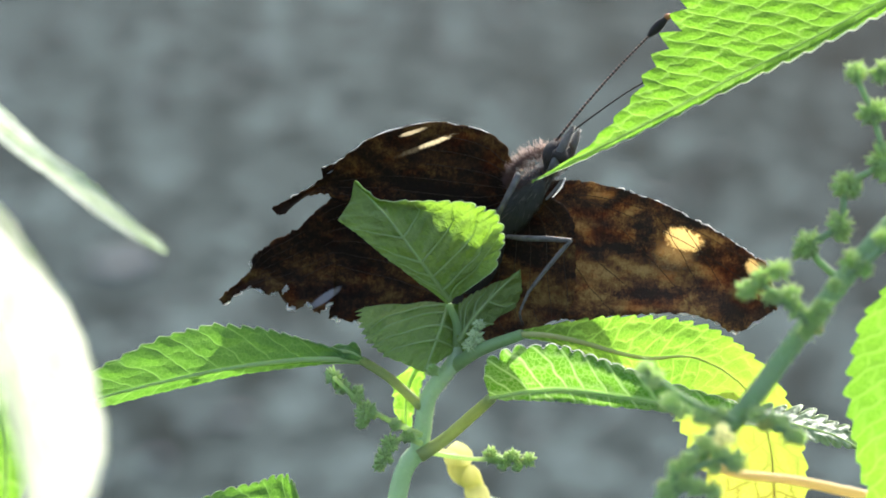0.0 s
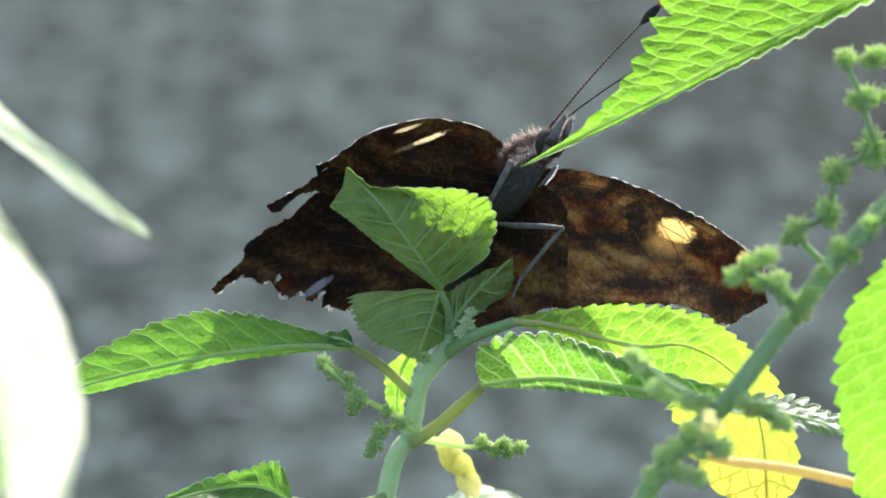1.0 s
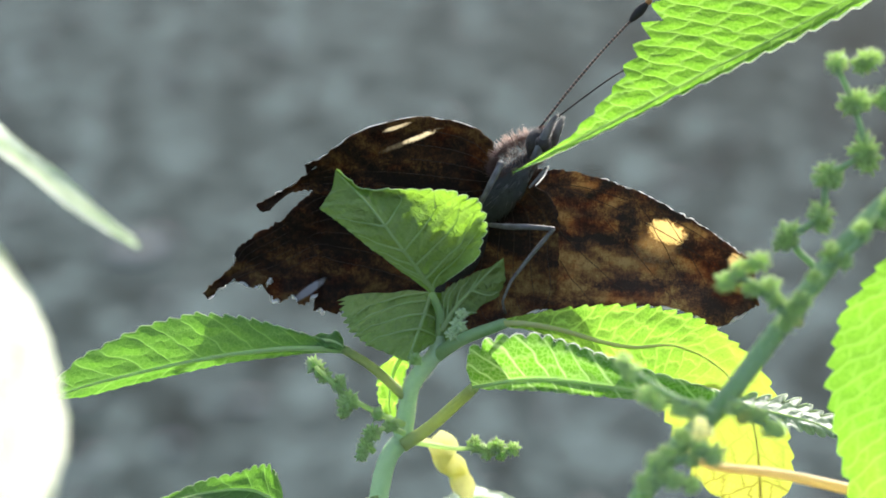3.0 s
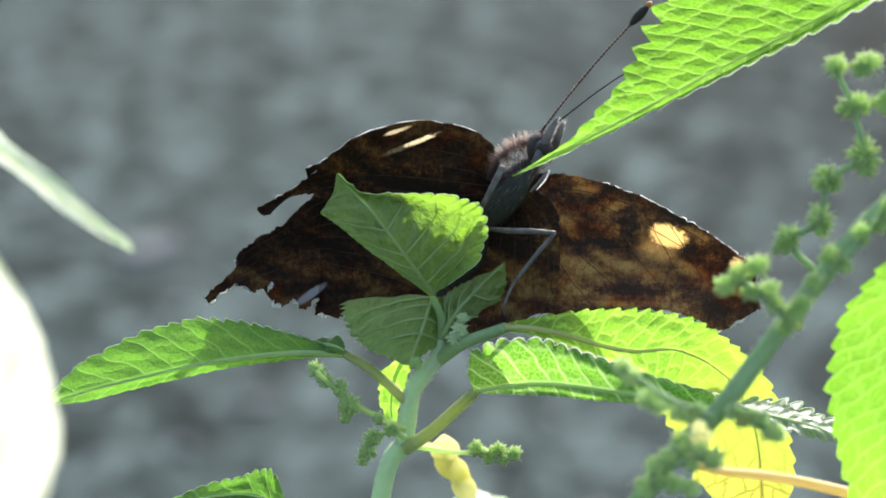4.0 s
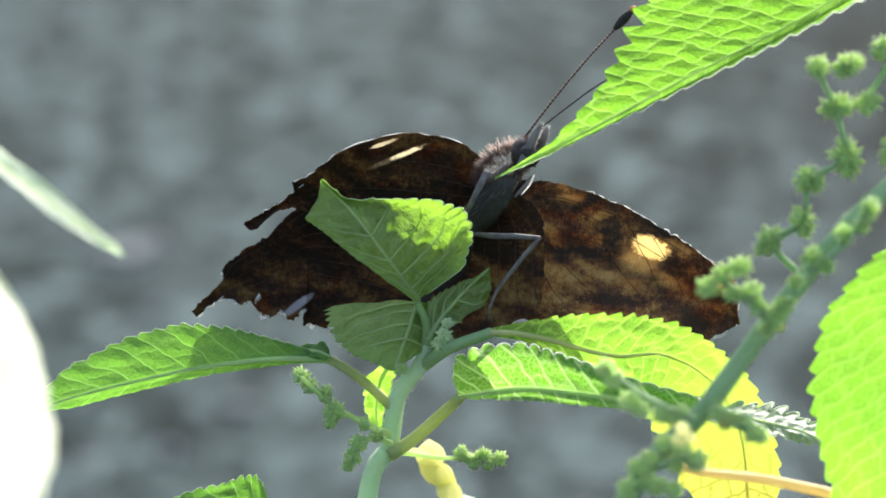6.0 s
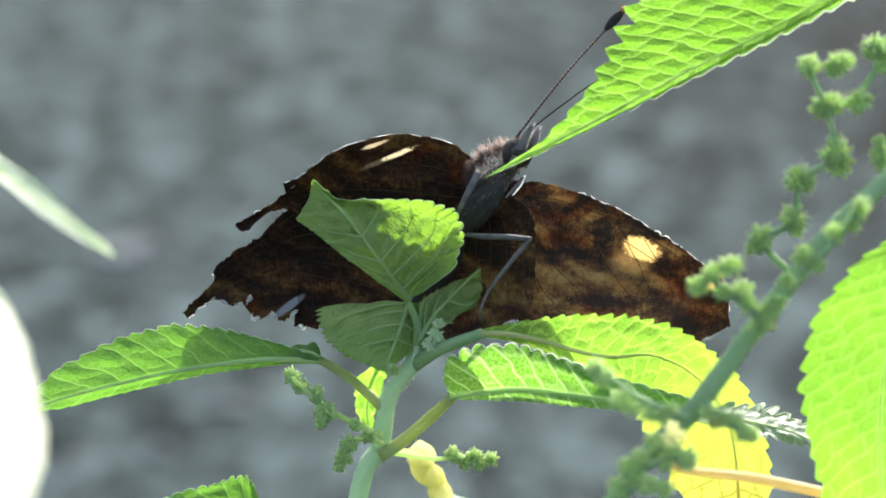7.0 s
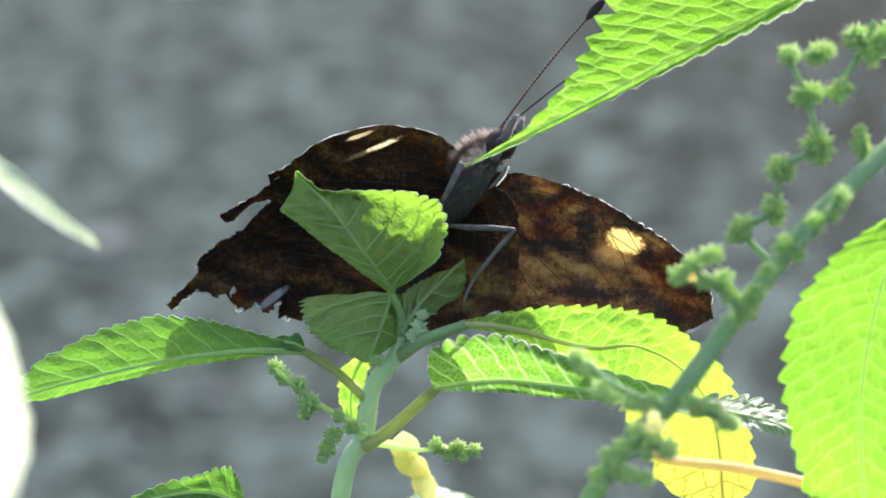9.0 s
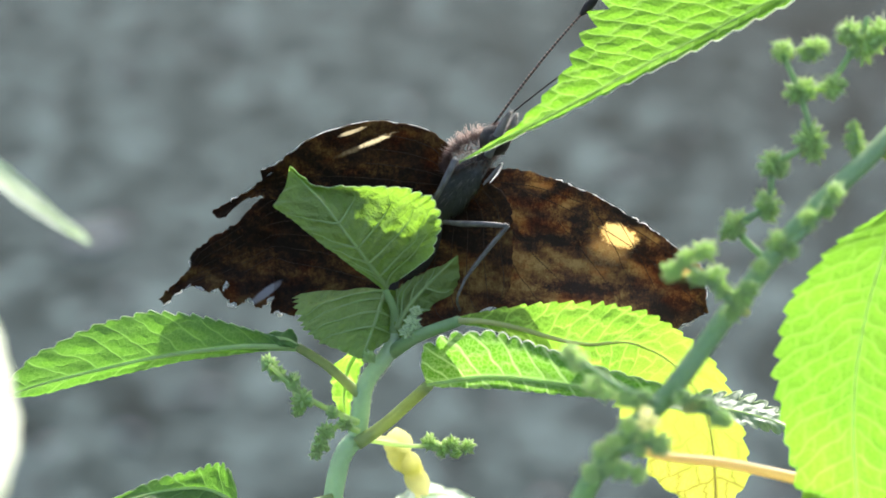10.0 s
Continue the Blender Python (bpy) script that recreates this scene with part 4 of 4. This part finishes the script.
# ---- the butterfly ----
def wing(parent, name, upper, lower, material, hinge, nu=70, nv=22, bulge=0.0, label="", ragged=0.12, fringe_glint=None, seed=1, fan=()):
    """A thin curved wing between its fore edge and its rear edge, both drawn from root to tip."""
    rng = random.Random(seed)
    a, b = spline(upper, nu), spline(lower, nu)
    back = VIEW.to_3x3() @ Vector((0, 1, 0))
    inv = VIEW.inverted()
    bm = bmesh.new()
    uv = bm.loops.layers.uv.new("UVMap")
    rows, flat = [], {}
    for i in range(nu + 1):
        s = i / nu
        row = []
        for j in range(nv + 1):
            t = j / nv
            p = a[i].lerp(b[i], t)
            arch = math.sin(math.pi * t) * math.sin(math.pi * min(1, 0.15 + s * 0.85))
            fold = 0.12 * math.sin(t * 9 + s * 5) + 0.25 * noise.noise(Vector((s * 5, t * 5, seed)))
            q = inv @ p
            flat_uv = (q.x * 1000, q.z * 1000)
            if j in (0, nv):
                p = p + VIEW.to_3x3() @ Vector((rng.uniform(-1, 1), 0, rng.uniform(-1, 1))) * ragged * 0.001
            vert = bm.verts.new(p + back * (bulge * arch + fold) * 0.001)
            flat[vert] = flat_uv
            row.append(vert)
        rows.append(row)
    for r0, r1 in zip(rows, rows[1:]):
        for j in range(nv):
            f = bm.faces.new((r0[j], r0[j + 1], r1[j + 1], r1[j]))
            for loop in f.loops:
                loop[uv].uv = flat[loop.vert]
    spots = [[v.co.copy() for v in r] for r in rows]
    edges = [[r[0].co.copy() for r in rows], [r[nv].co.copy() for r in rows], [v.co.copy() for v in rows[-1]]]
    ob = part(name, bm, material, parent, label, origin=hinge)
    solid = ob.modifiers.new("thickness", "SOLIDIFY")
    solid.thickness, solid.offset = 0.00006, 0
    # veins stand out from the membrane
    for s0, t0, s1, t1 in fan or [(0.03, 0.15 + 0.12 * q, 0.97, 0.04 + 0.185 * q) for q in range(6)]:
        bm = bmesh.new()
        pts = []
        for k in range(9):
            s = s0 + (s1 - s0) * k / 8
            t = t0 + (t1 - t0) * k / 8
            i, f = int(s * nu), t * nv
            j = min(int(f), nv - 1)
            pts.append(spots[i][j].lerp(spots[i][j + 1], f - j) - back * 0.00005)
        tube(bm, pts, (0.04, 0.028), 18, 5)
        part("wing_vein", bm, M_VEIN, ob)
    # pale scales along the rim: white cords standing for sun glints (step 0), tufts elsewhere
    for e, lo, hi, step, size in fringe_glint or ():
        line = edges[e]
        last = len(line) - 1
        bm = bmesh.new()
        if step == 0:
            bits_of = line[int(lo * last):int(hi * last) + 2]
            tube(bm, bits_of[::2] if len(bits_of) > 8 else bits_of, (size * 0.2, size * rng.uniform(0.7, 1), size * rng.uniform(0.7, 1), size * 0.2), 50 if hi - lo > 0.2 else 12, 5)
            part("rim", bm, M_FRINGE_GLINT, ob)
            continue
        i = int(lo * last)
        while i < hi * last:
            p = line[i].lerp(line[min(i + 1, last)], rng.random())
            out = (VIEW.to_3x3() @ Vector((rng.uniform(-0.5, 0.5), 0.4, 1.0 if e == 0 else -1.0))).normalized()
            big = size * rng.uniform(0.5, 1.0)
            bmesh.ops.create_icosphere(bm, subdivisions=1, radius=big * 0.001, matrix=Matrix.Translation(p + out * big * 0.0003) @ Matrix.Diagonal((1.5, 0.7, 0.62, 1)))
            for _ in range(4):
                d = (out + Vector([rng.uniform(-0.6, 0.6) for _ in range(3)])).normalized()
                tube(bm, [p, p + d * big * 0.002], (big * 0.35, 0.02), 1, 4)
            i += rng.randint(max(1, step - 1), step + 2)
        part("fringe_glint", bm, M_FRINGE_GLINT, ob)
    return ob


def fur(parent, a, b, radius, count, length, lean, seed, material=M_FUR):
    """Tapered hairs standing off a long round body."""
    rng = random.Random(seed)
    bm = bmesh.new()
    axis = (b - a).normalized()
    u = axis.orthogonal().normalized()
    w = axis.cross(u)
    for _ in range(count):
        s, t = rng.random(), rng.uniform(0, 6.283)
        r = radius * math.sqrt(max(0.05, 1 - (2 * s - 1) ** 2)) * 0.9
        d = u * math.cos(t) + w * math.sin(t)
        p = a.lerp(b, s) + d * r * 0.001
        q = (d + axis * (s - 0.5 + lean) + Vector([rng.uniform(-0.35, 0.35) for _ in range(3)])).normalized()
        size = length * rng.uniform(0.5, 1.1) * 0.001
        o = q.orthogonal().normalized()
        o2 = q.cross(o)
        base = [bm.verts.new(p + (o * math.cos(k) + o2 * math.sin(k)) * 0.00003) for k in (0, 2.094, 4.189)]
        tip = bm.verts.new(p + q * size + Vector((0, 0, -size * 0.1)))
        for k in range(3):
            bm.faces.new((base[k], base[(k + 1) % 3], tip))
    return part("fur", bm, material, parent)


def build_butterfly():
    hinge = at(7.62, 3, 5.19)
    fly = thing("butterfly", hinge, "dark brown butterfly with ragged spread wings clinging to the nettle", "butterfly")
    # the tall dark oval at x 9.9 darkens the strip beside the body
    right_mat = wing_material("wing_right", [(23.1, 0.95, 1.75, 1.05, -12, 1.0), (22.1, -0.45, 2.2, 1.6, 35, 0.6), (29.815, -1.716, 0.697, 0.751, 0, 0.8)], 1,
        [(16.7, 4.8, 2.1, 0.55, 35), (19.3, 2.2, 1.1, 2.2, 0), (16.9, 0.05, 3.4, 0.55, 0), (20.7, -4.2, 5.1, 0.65, 2), (27.7, -6.4, 1.8, 1.1, -25), (22.5, 4.5, 10.2, 0.62, -24), (9.9, -0.5, 1.6, 7.0, 4), (24.4, 2.5, 2.7, 0.5, -28), (25.3, -0.6, 1.6, 1.0, -20)],
        [(14.8, 5.1, 2.1, 0.4, -5), (18.5, 3.8, 1.6, 0.5, 20), (13.7, 2.2, 1.6, 0.9, 0), (16.9, -2.1, 5.2, 1.4, 0), (13.2, -4.2, 1.7, 1.2, 0), (19.6, -5.6, 4.3, 0.4, 0), (26.0, 1.2, 1.3, 0.5, -30), (23.9, -2.3, 2.7, 1.1, 0)], (),
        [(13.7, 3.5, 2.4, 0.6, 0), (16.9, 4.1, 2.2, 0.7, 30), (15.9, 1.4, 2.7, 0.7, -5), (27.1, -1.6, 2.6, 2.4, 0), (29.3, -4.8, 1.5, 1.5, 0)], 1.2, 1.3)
    # left and hind wings are dimmed by colour, the right forewing lifted
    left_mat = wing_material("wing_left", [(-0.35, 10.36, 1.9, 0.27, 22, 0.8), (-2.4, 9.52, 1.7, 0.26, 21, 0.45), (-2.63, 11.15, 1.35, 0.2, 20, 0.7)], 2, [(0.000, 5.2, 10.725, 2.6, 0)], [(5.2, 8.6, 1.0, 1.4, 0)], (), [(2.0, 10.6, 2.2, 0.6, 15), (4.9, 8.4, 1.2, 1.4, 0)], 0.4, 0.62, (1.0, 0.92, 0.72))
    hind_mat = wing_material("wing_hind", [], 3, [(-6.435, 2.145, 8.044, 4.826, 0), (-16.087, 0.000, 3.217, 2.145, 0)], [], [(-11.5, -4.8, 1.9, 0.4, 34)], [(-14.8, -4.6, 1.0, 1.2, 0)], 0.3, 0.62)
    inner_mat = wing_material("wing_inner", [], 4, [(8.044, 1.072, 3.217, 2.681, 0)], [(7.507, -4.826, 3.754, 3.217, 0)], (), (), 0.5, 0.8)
    bits = {}
    bits["right_fore"] = wing(fly, "forewing",
        [at(9.51, 3, 6.43), at(13.29, 3, 6.48), at(17.07, 3, 5.73), at(21.39, 3, 4.11), at(25.78, 4, 1.95), at(29.65, 5, -0.49), at(31.38, 5, -1.85), at(32.11, 6, -5.82)],
        [at(10.72, -2, -6.35), at(13.13, -2, -6.78), at(15.79, -2, -6.35), at(19.53, -2, -6.14), at(22.52, -1, -6.26), at(25.26, 0, -6.70), at(28.04, 3, -7.94), at(31.68, 6, -6.04)],
        right_mat, hinge, bulge=2.0, label="brown mottled forewing with a glowing golden patch", fringe_glint=[*[(0, q, q + 0.012, 0, 0.06) for q in (0.28, 0.315, 0.35, 0.39, 0.42, 0.45, 0.485, 0.52, 0.55, 0.575, 0.60, 0.63, 0.655, 0.685, 0.71, 0.74, 0.765, 0.795, 0.82, 0.85, 0.88, 0.91, 0.94)], (0, 0.78, 0.84, 0, 0.05), (0, 0.88, 0.93, 0, 0.05), (1, 0.43, 0.455, 0, 0.16), (1, 0.47, 0.52, 0, 0.17), (1, 0.57, 0.60, 0, 0.16), (1, 0.625, 0.645, 0, 0.14), (1, 0.745, 0.77, 0, 0.15), (1, 0.84, 0.87, 0, 0.17), (1, 0.91, 0.97, 0, 0.17), (2, 0.45, 0.7, 0, 0.12)], seed=11,
        fan=[(0.02, 0.10, 0.90, 0.10), (0.12, 0.12, 0.97, 0.42), (0.47, 0.04, 0.80, 0.80), (0.41, 0.10, 0.70, 0.88), (0.30, 0.30, 0.66, 0.97), (0.04, 0.30, 0.48, 0.97), (0.03, 0.45, 0.30, 0.97)])
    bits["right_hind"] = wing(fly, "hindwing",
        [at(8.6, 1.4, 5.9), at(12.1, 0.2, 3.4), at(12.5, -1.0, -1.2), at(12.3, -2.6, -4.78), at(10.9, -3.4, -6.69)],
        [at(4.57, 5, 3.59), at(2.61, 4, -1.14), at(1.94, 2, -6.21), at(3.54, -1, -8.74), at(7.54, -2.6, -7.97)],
        inner_mat, hinge, bulge=1.2, label="dark brown hindwing", fringe_glint=[(2, 0.05, 0.4, 0, 0.2)], seed=12)
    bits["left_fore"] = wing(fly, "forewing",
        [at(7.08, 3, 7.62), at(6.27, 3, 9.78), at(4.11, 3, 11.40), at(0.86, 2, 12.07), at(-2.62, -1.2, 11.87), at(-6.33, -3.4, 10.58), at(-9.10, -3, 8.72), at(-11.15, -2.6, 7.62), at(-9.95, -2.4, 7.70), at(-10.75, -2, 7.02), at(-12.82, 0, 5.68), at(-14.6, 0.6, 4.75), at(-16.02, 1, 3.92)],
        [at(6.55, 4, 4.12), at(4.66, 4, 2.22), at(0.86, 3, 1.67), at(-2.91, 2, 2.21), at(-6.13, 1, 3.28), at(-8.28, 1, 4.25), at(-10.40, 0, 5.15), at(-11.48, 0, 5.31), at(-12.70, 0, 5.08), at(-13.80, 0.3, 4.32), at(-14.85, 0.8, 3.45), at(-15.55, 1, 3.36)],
        left_mat, hinge, bulge=1.5, label="dark brown hooked forewing with pale gold streaks", fringe_glint=[(0, 0.15, 0.27, 0, 0.05), (0, 0.275, 0.43, 0, 0.062), (0, 0.44, 0.48, 0, 0.05), (0, 0.50, 0.53, 0, 0.06), (0, 0.55, 0.57, 0, 0.06), (0, 0.70, 0.74, 0, 0.05), (0, 0.80, 0.83, 0, 0.05), (0, 0.87, 0.89, 0, 0.05)], seed=13)
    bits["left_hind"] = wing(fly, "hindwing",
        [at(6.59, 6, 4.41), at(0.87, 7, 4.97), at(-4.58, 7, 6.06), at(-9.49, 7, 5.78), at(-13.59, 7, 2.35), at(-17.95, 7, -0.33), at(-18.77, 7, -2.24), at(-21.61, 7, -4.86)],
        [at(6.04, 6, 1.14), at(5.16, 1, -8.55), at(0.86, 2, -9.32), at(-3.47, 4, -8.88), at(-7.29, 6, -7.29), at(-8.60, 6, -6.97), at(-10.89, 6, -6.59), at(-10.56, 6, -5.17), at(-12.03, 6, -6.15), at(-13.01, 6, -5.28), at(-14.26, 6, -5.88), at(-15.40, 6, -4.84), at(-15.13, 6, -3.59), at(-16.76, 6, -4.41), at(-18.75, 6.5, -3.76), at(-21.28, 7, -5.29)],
        hind_mat, hinge, nu=120, bulge=2.0, ragged=0.16, label="dark brown ragged hindwing with a short tail", fringe_glint=[(0, 0.80, 0.83, 0, 0.08), (1, 0.28, 0.31, 0, 0.28), (1, 0.37, 0.39, 0, 0.18), (1, 0.48, 0.5, 0, 0.2), (1, 0.57, 0.6, 0, 0.16), (1, 0.67, 0.70, 0, 0.2), (1, 0.765, 0.795, 0, 0.26), (1, 0.845, 0.855, 0, 0.14), (1, 0.89, 0.905, 0, 0.16), (1, 0.925, 0.935, 0, 0.13), (1, 0.955, 0.97, 0, 0.11), (1, 0.985, 0.998, 0, 0.13)], seed=14,
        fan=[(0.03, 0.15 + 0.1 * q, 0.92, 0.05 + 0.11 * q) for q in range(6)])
    # body
    bm = bmesh.new()
    ellipsoid(bm, at(10.83, 2, 8.41), at(5.40, 2.5, 2.43), 1.42)
    part("thorax", bm, M_BODY, fly, "grey furry thorax")
    fur(fly, at(10.67, 2, 8.89), at(6.25, 2, 5.71), 1.65, 2600, 1.0, 0.0, 5)
    fur(fly, at(10.90, 2.6, 9.23), at(6.69, 2.6, 7.07), 1.6, 650, 1.15, 0.0, 6, M_FUR_BACKLIT)
    fur(fly, at(9.57, 1, 6.50), at(5.44, 1.5, 2.10), 1.15, 3600, 1.3, 2.0, 8, M_BREAST)
    fur(fly, at(9.87, 0, 6.92), at(6.23, 0.5, 2.47), 1.2, 55, 1.1, 2.6, 9, M_PALE_GREY)
    bm = bmesh.new()
    ellipsoid(bm, at(5.74, 4, 3.03), at(0.87, 5, -8.09), 2.1)
    part("abdomen", bm, M_DARK, fly, "dark brown abdomen")
    bm = bmesh.new()
    ellipsoid(bm, at(9.71, 0, 7.56), at(12.01, 0, 10.14), 1.5)
    head = part("head", bm, M_DARK, fly, "dark brown hairy head")
    fur(head, at(9.87, 0, 7.78), at(12.01, 0, 10.14), 1.3, 900, 0.45, 0.6, 21, M_FUR)
    bm = bmesh.new()
    ellipsoid(bm, at(10.59, -1.2, 7.97), at(11.54, -1.4, 9.57), 0.85)
    part("eye", bm, M_DARK, head, "dark round eye")
    for places in ([(974, 305, -1.4), (990, 272, -1.6), (1003, 244, -1.6), (1014, 226, -1.4)], [(996, 300, 0.2), (1010, 268, 0), (1019, 246, 0), (1024, 232, 0)]):
        pts = [mark(*p) for p in places]
        rod("palp", head, pts, (0.4, 0.46, 0.36, 0.14), M_PALP, "grey scaly palp", n=14)
        fur(head, pts[0], pts[-1], 0.4, 220, 0.6, 3.0, 23, M_PALE_GREY)
    # antennae
    for pts, banded in (([at(10.78, 0, 10.35), at(13.59, -1, 13.80), at(16.54, -2, 17.13), at(19.53, -2, 20.22)], True), ([at(11.07, 1, 10.27), at(14.34, 2, 12.72), at(17.88, 3, 15.18), at(21.99, 4, 17.49)], False)):
        ant = rod("antenna", fly, pts, (0.10, 0.08, 0.08), M_DARK, "thin banded antenna" if banded else "thin plain dark antenna", n=30, sides=6)
        line = spline(pts, 34)
        if banded:
            bm = bmesh.new()
            for i in range(2, 34):
                tube(bm, [line[i], line[i].lerp(line[min(i + 1, 34)], 0.55)], (0.13, 0.13), 1, 6)
            part("banding", bm, M_BAND, ant)
        d = (line[-1] - line[-3]).normalized()
        bm = bmesh.new()
        ellipsoid(bm, line[-1] - d * 0.0004, line[-1] + d * 0.0025, 0.47)
        club = part("club", bm, M_DARK, ant, "black club")
        bm = bmesh.new()
        ellipsoid(bm, line[-1] + d * 0.0019, line[-1] + d * 0.0028, 0.32)
        part("club_tip", bm, M_RUST, club)
        bits.setdefault("antennae", []).append((ant, world_of(fly).inverted() @ pts[0]))
    # legs
    for places, thick, material in (
            ([(918, 309, -1.5), (905, 335, -2), (889, 366, -2), (874, 396, 0), (850, 480, 2)], (0.34, 0.32, 0.28, 0.2, 0.12), M_LEG),
            ([(897, 419, -1), (930, 422, -3.5), (970, 423, -5), (1011, 426, -5.5)], (0.2, 0.29, 0.27, 0.2), M_LEG),
            ([(1011, 425, -5.5), (985, 455, -5.4), (957, 489, -5), (934, 519, -4.5)], (0.19, 0.22, 0.21, 0.15), M_LEG),
            ([(935, 518, -4.5), (925, 540, -4.2), (920, 556, -4), (924, 572, -2), (930, 580, 1)], (0.14, 0.13, 0.12, 0.1), M_LEG),
            ([(996, 318, -1), (984, 335, -1.5), (966, 354, -1.5)], (0.14, 0.19, 0.1), M_PALP),
            # a white rod that draws the sunlit edge of the leg before it
            ([(1000, 316, 0), (993, 332, -0.5), (978, 350, -0.5)], (0.08, 0.1, 0.05), M_FRINGE_GLINT)):
        rod("leg", fly, [mark(*p) for p in places], thick, material, "thin grey leg", n=24, sides=8)
    return fly, bits


butterfly, bits = build_butterfly()


# ---- what moves ----
def motions():
    across = VIEW.to_3x3()
    # wings sink a little and twitch
    beat = [(0, 0), (0.5, 2), (1, 6), (1.2, 9), (1.5, 17), (1.8, 15), (2, 12), (2.5, 9), (4, 9), (4.5, 18), (5, 17), (5.5, 20), (7, 24), (7.5, 21), (8, 18), (8.5, 16), (9, 26), (9.5, 25), (10, 23)]
    deep = across @ Vector((0.0, 1.0, 0.0))
    for key, gain, sink in (("right_fore", 0.185, 0), ("right_hind", 0.03, 0), ("left_hind", -0.105, 0)):
        ob = bits[key]
        place = ob.matrix_basis.translation.copy()
        walk(ob, [(t, Matrix.Translation(place + way(0, 0, -a * sink * 0.054)) @ Matrix.Rotation(radians(a * gain), 4, deep)) for t, a in beat])
    ob = bits["left_fore"]
    place = ob.matrix_basis.translation.copy()
    walk(ob, [(t, Matrix.Translation(place + way(x * 0.054, 0, -y * 0.054)) @ Matrix.Rotation(radians(-0.05 * y), 4, deep)) for t, x, y in (
        (0, -5, 1), (0.5, -4, 8), (1, 0, 16), (1.5, 4, 20), (1.8, 2, 17), (2, 0, 15), (2.5, -1, 13), (4, -2, 11), (4.5, 1, 18), (5, 0, 17), (5.5, 2, 20), (7, 3, 23), (7.5, 0, 20), (8, 1, 20), (8.5, 0, 18), (9, 5, 23), (9.5, 5, 23), (10, 3, 23))])
    # one feeler drifts
    for (ant, root), gain in zip(bits["antennae"], (0.2, 0.14)):
        walk(ant, [(t, Matrix.Translation(root) @ Matrix.Rotation(radians(-a * gain), 4, deep) @ Matrix.Translation(-root)) for t, a in ((0, 0), (1, 1), (2, 3), (4, 7), (5.5, 7), (7, 8), (8, 12), (10, 14))])
    # the outer plants sway
    sway = [(0, 0, 0), (0.5, -7, -5), (1, -7, -4), (1.5, -4, -2), (2, 4, 11), (2.5, 1, 8), (4, -4, 4), (4.5, -2, 7), (5, -6, 1), (5.5, -8, 0), (7, -9, -5), (7.5, -13, -5), (8, -16, -7), (8.5, -14, -8), (9, -15, -8), (9.5, -14, -6), (10, -16, -9)]
    home = fruit_plant.matrix_basis.copy()
    walk(fruit_plant, [(t, Matrix.Translation(way(x * 0.054 * 0.92, 0, -y * 0.054 * 0.92)) @ home) for t, x, y in sway])
    home2 = near_plant.matrix_basis.copy()
    sway = [(0, 0, 0), (0.5, -5, -4), (1, -10, -4), (1.5, -5, 4), (2, 4, 6), (2.5, 6, 8), (4, -4, 4), (4.5, 2, 3), (5, 7, 5), (5.5, 5, 1), (7, 6, -1), (8, 1, -1), (8.5, 6, 0), (9, 6, -1), (10, 2, 0)]
    walk(near_plant, [(t, Matrix.Translation(way(x * 0.054 * 0.78, 0, -y * 0.054 * 0.78)) @ home2) for t, x, y in sway])
    # its broad leaf swings back a little further
    rest = glare_leaf.matrix_basis.copy()
    walk(glare_leaf, [(t, Matrix.Translation(way(x, 0, 0)) @ rest) for t, x in ((0, 0), (1, -0.02), (2.5, -0.15), (4.5, -0.07), (5.5, 0.07), (7.5, 0.09), (9, 0.04), (10, -0.06))])


motions()
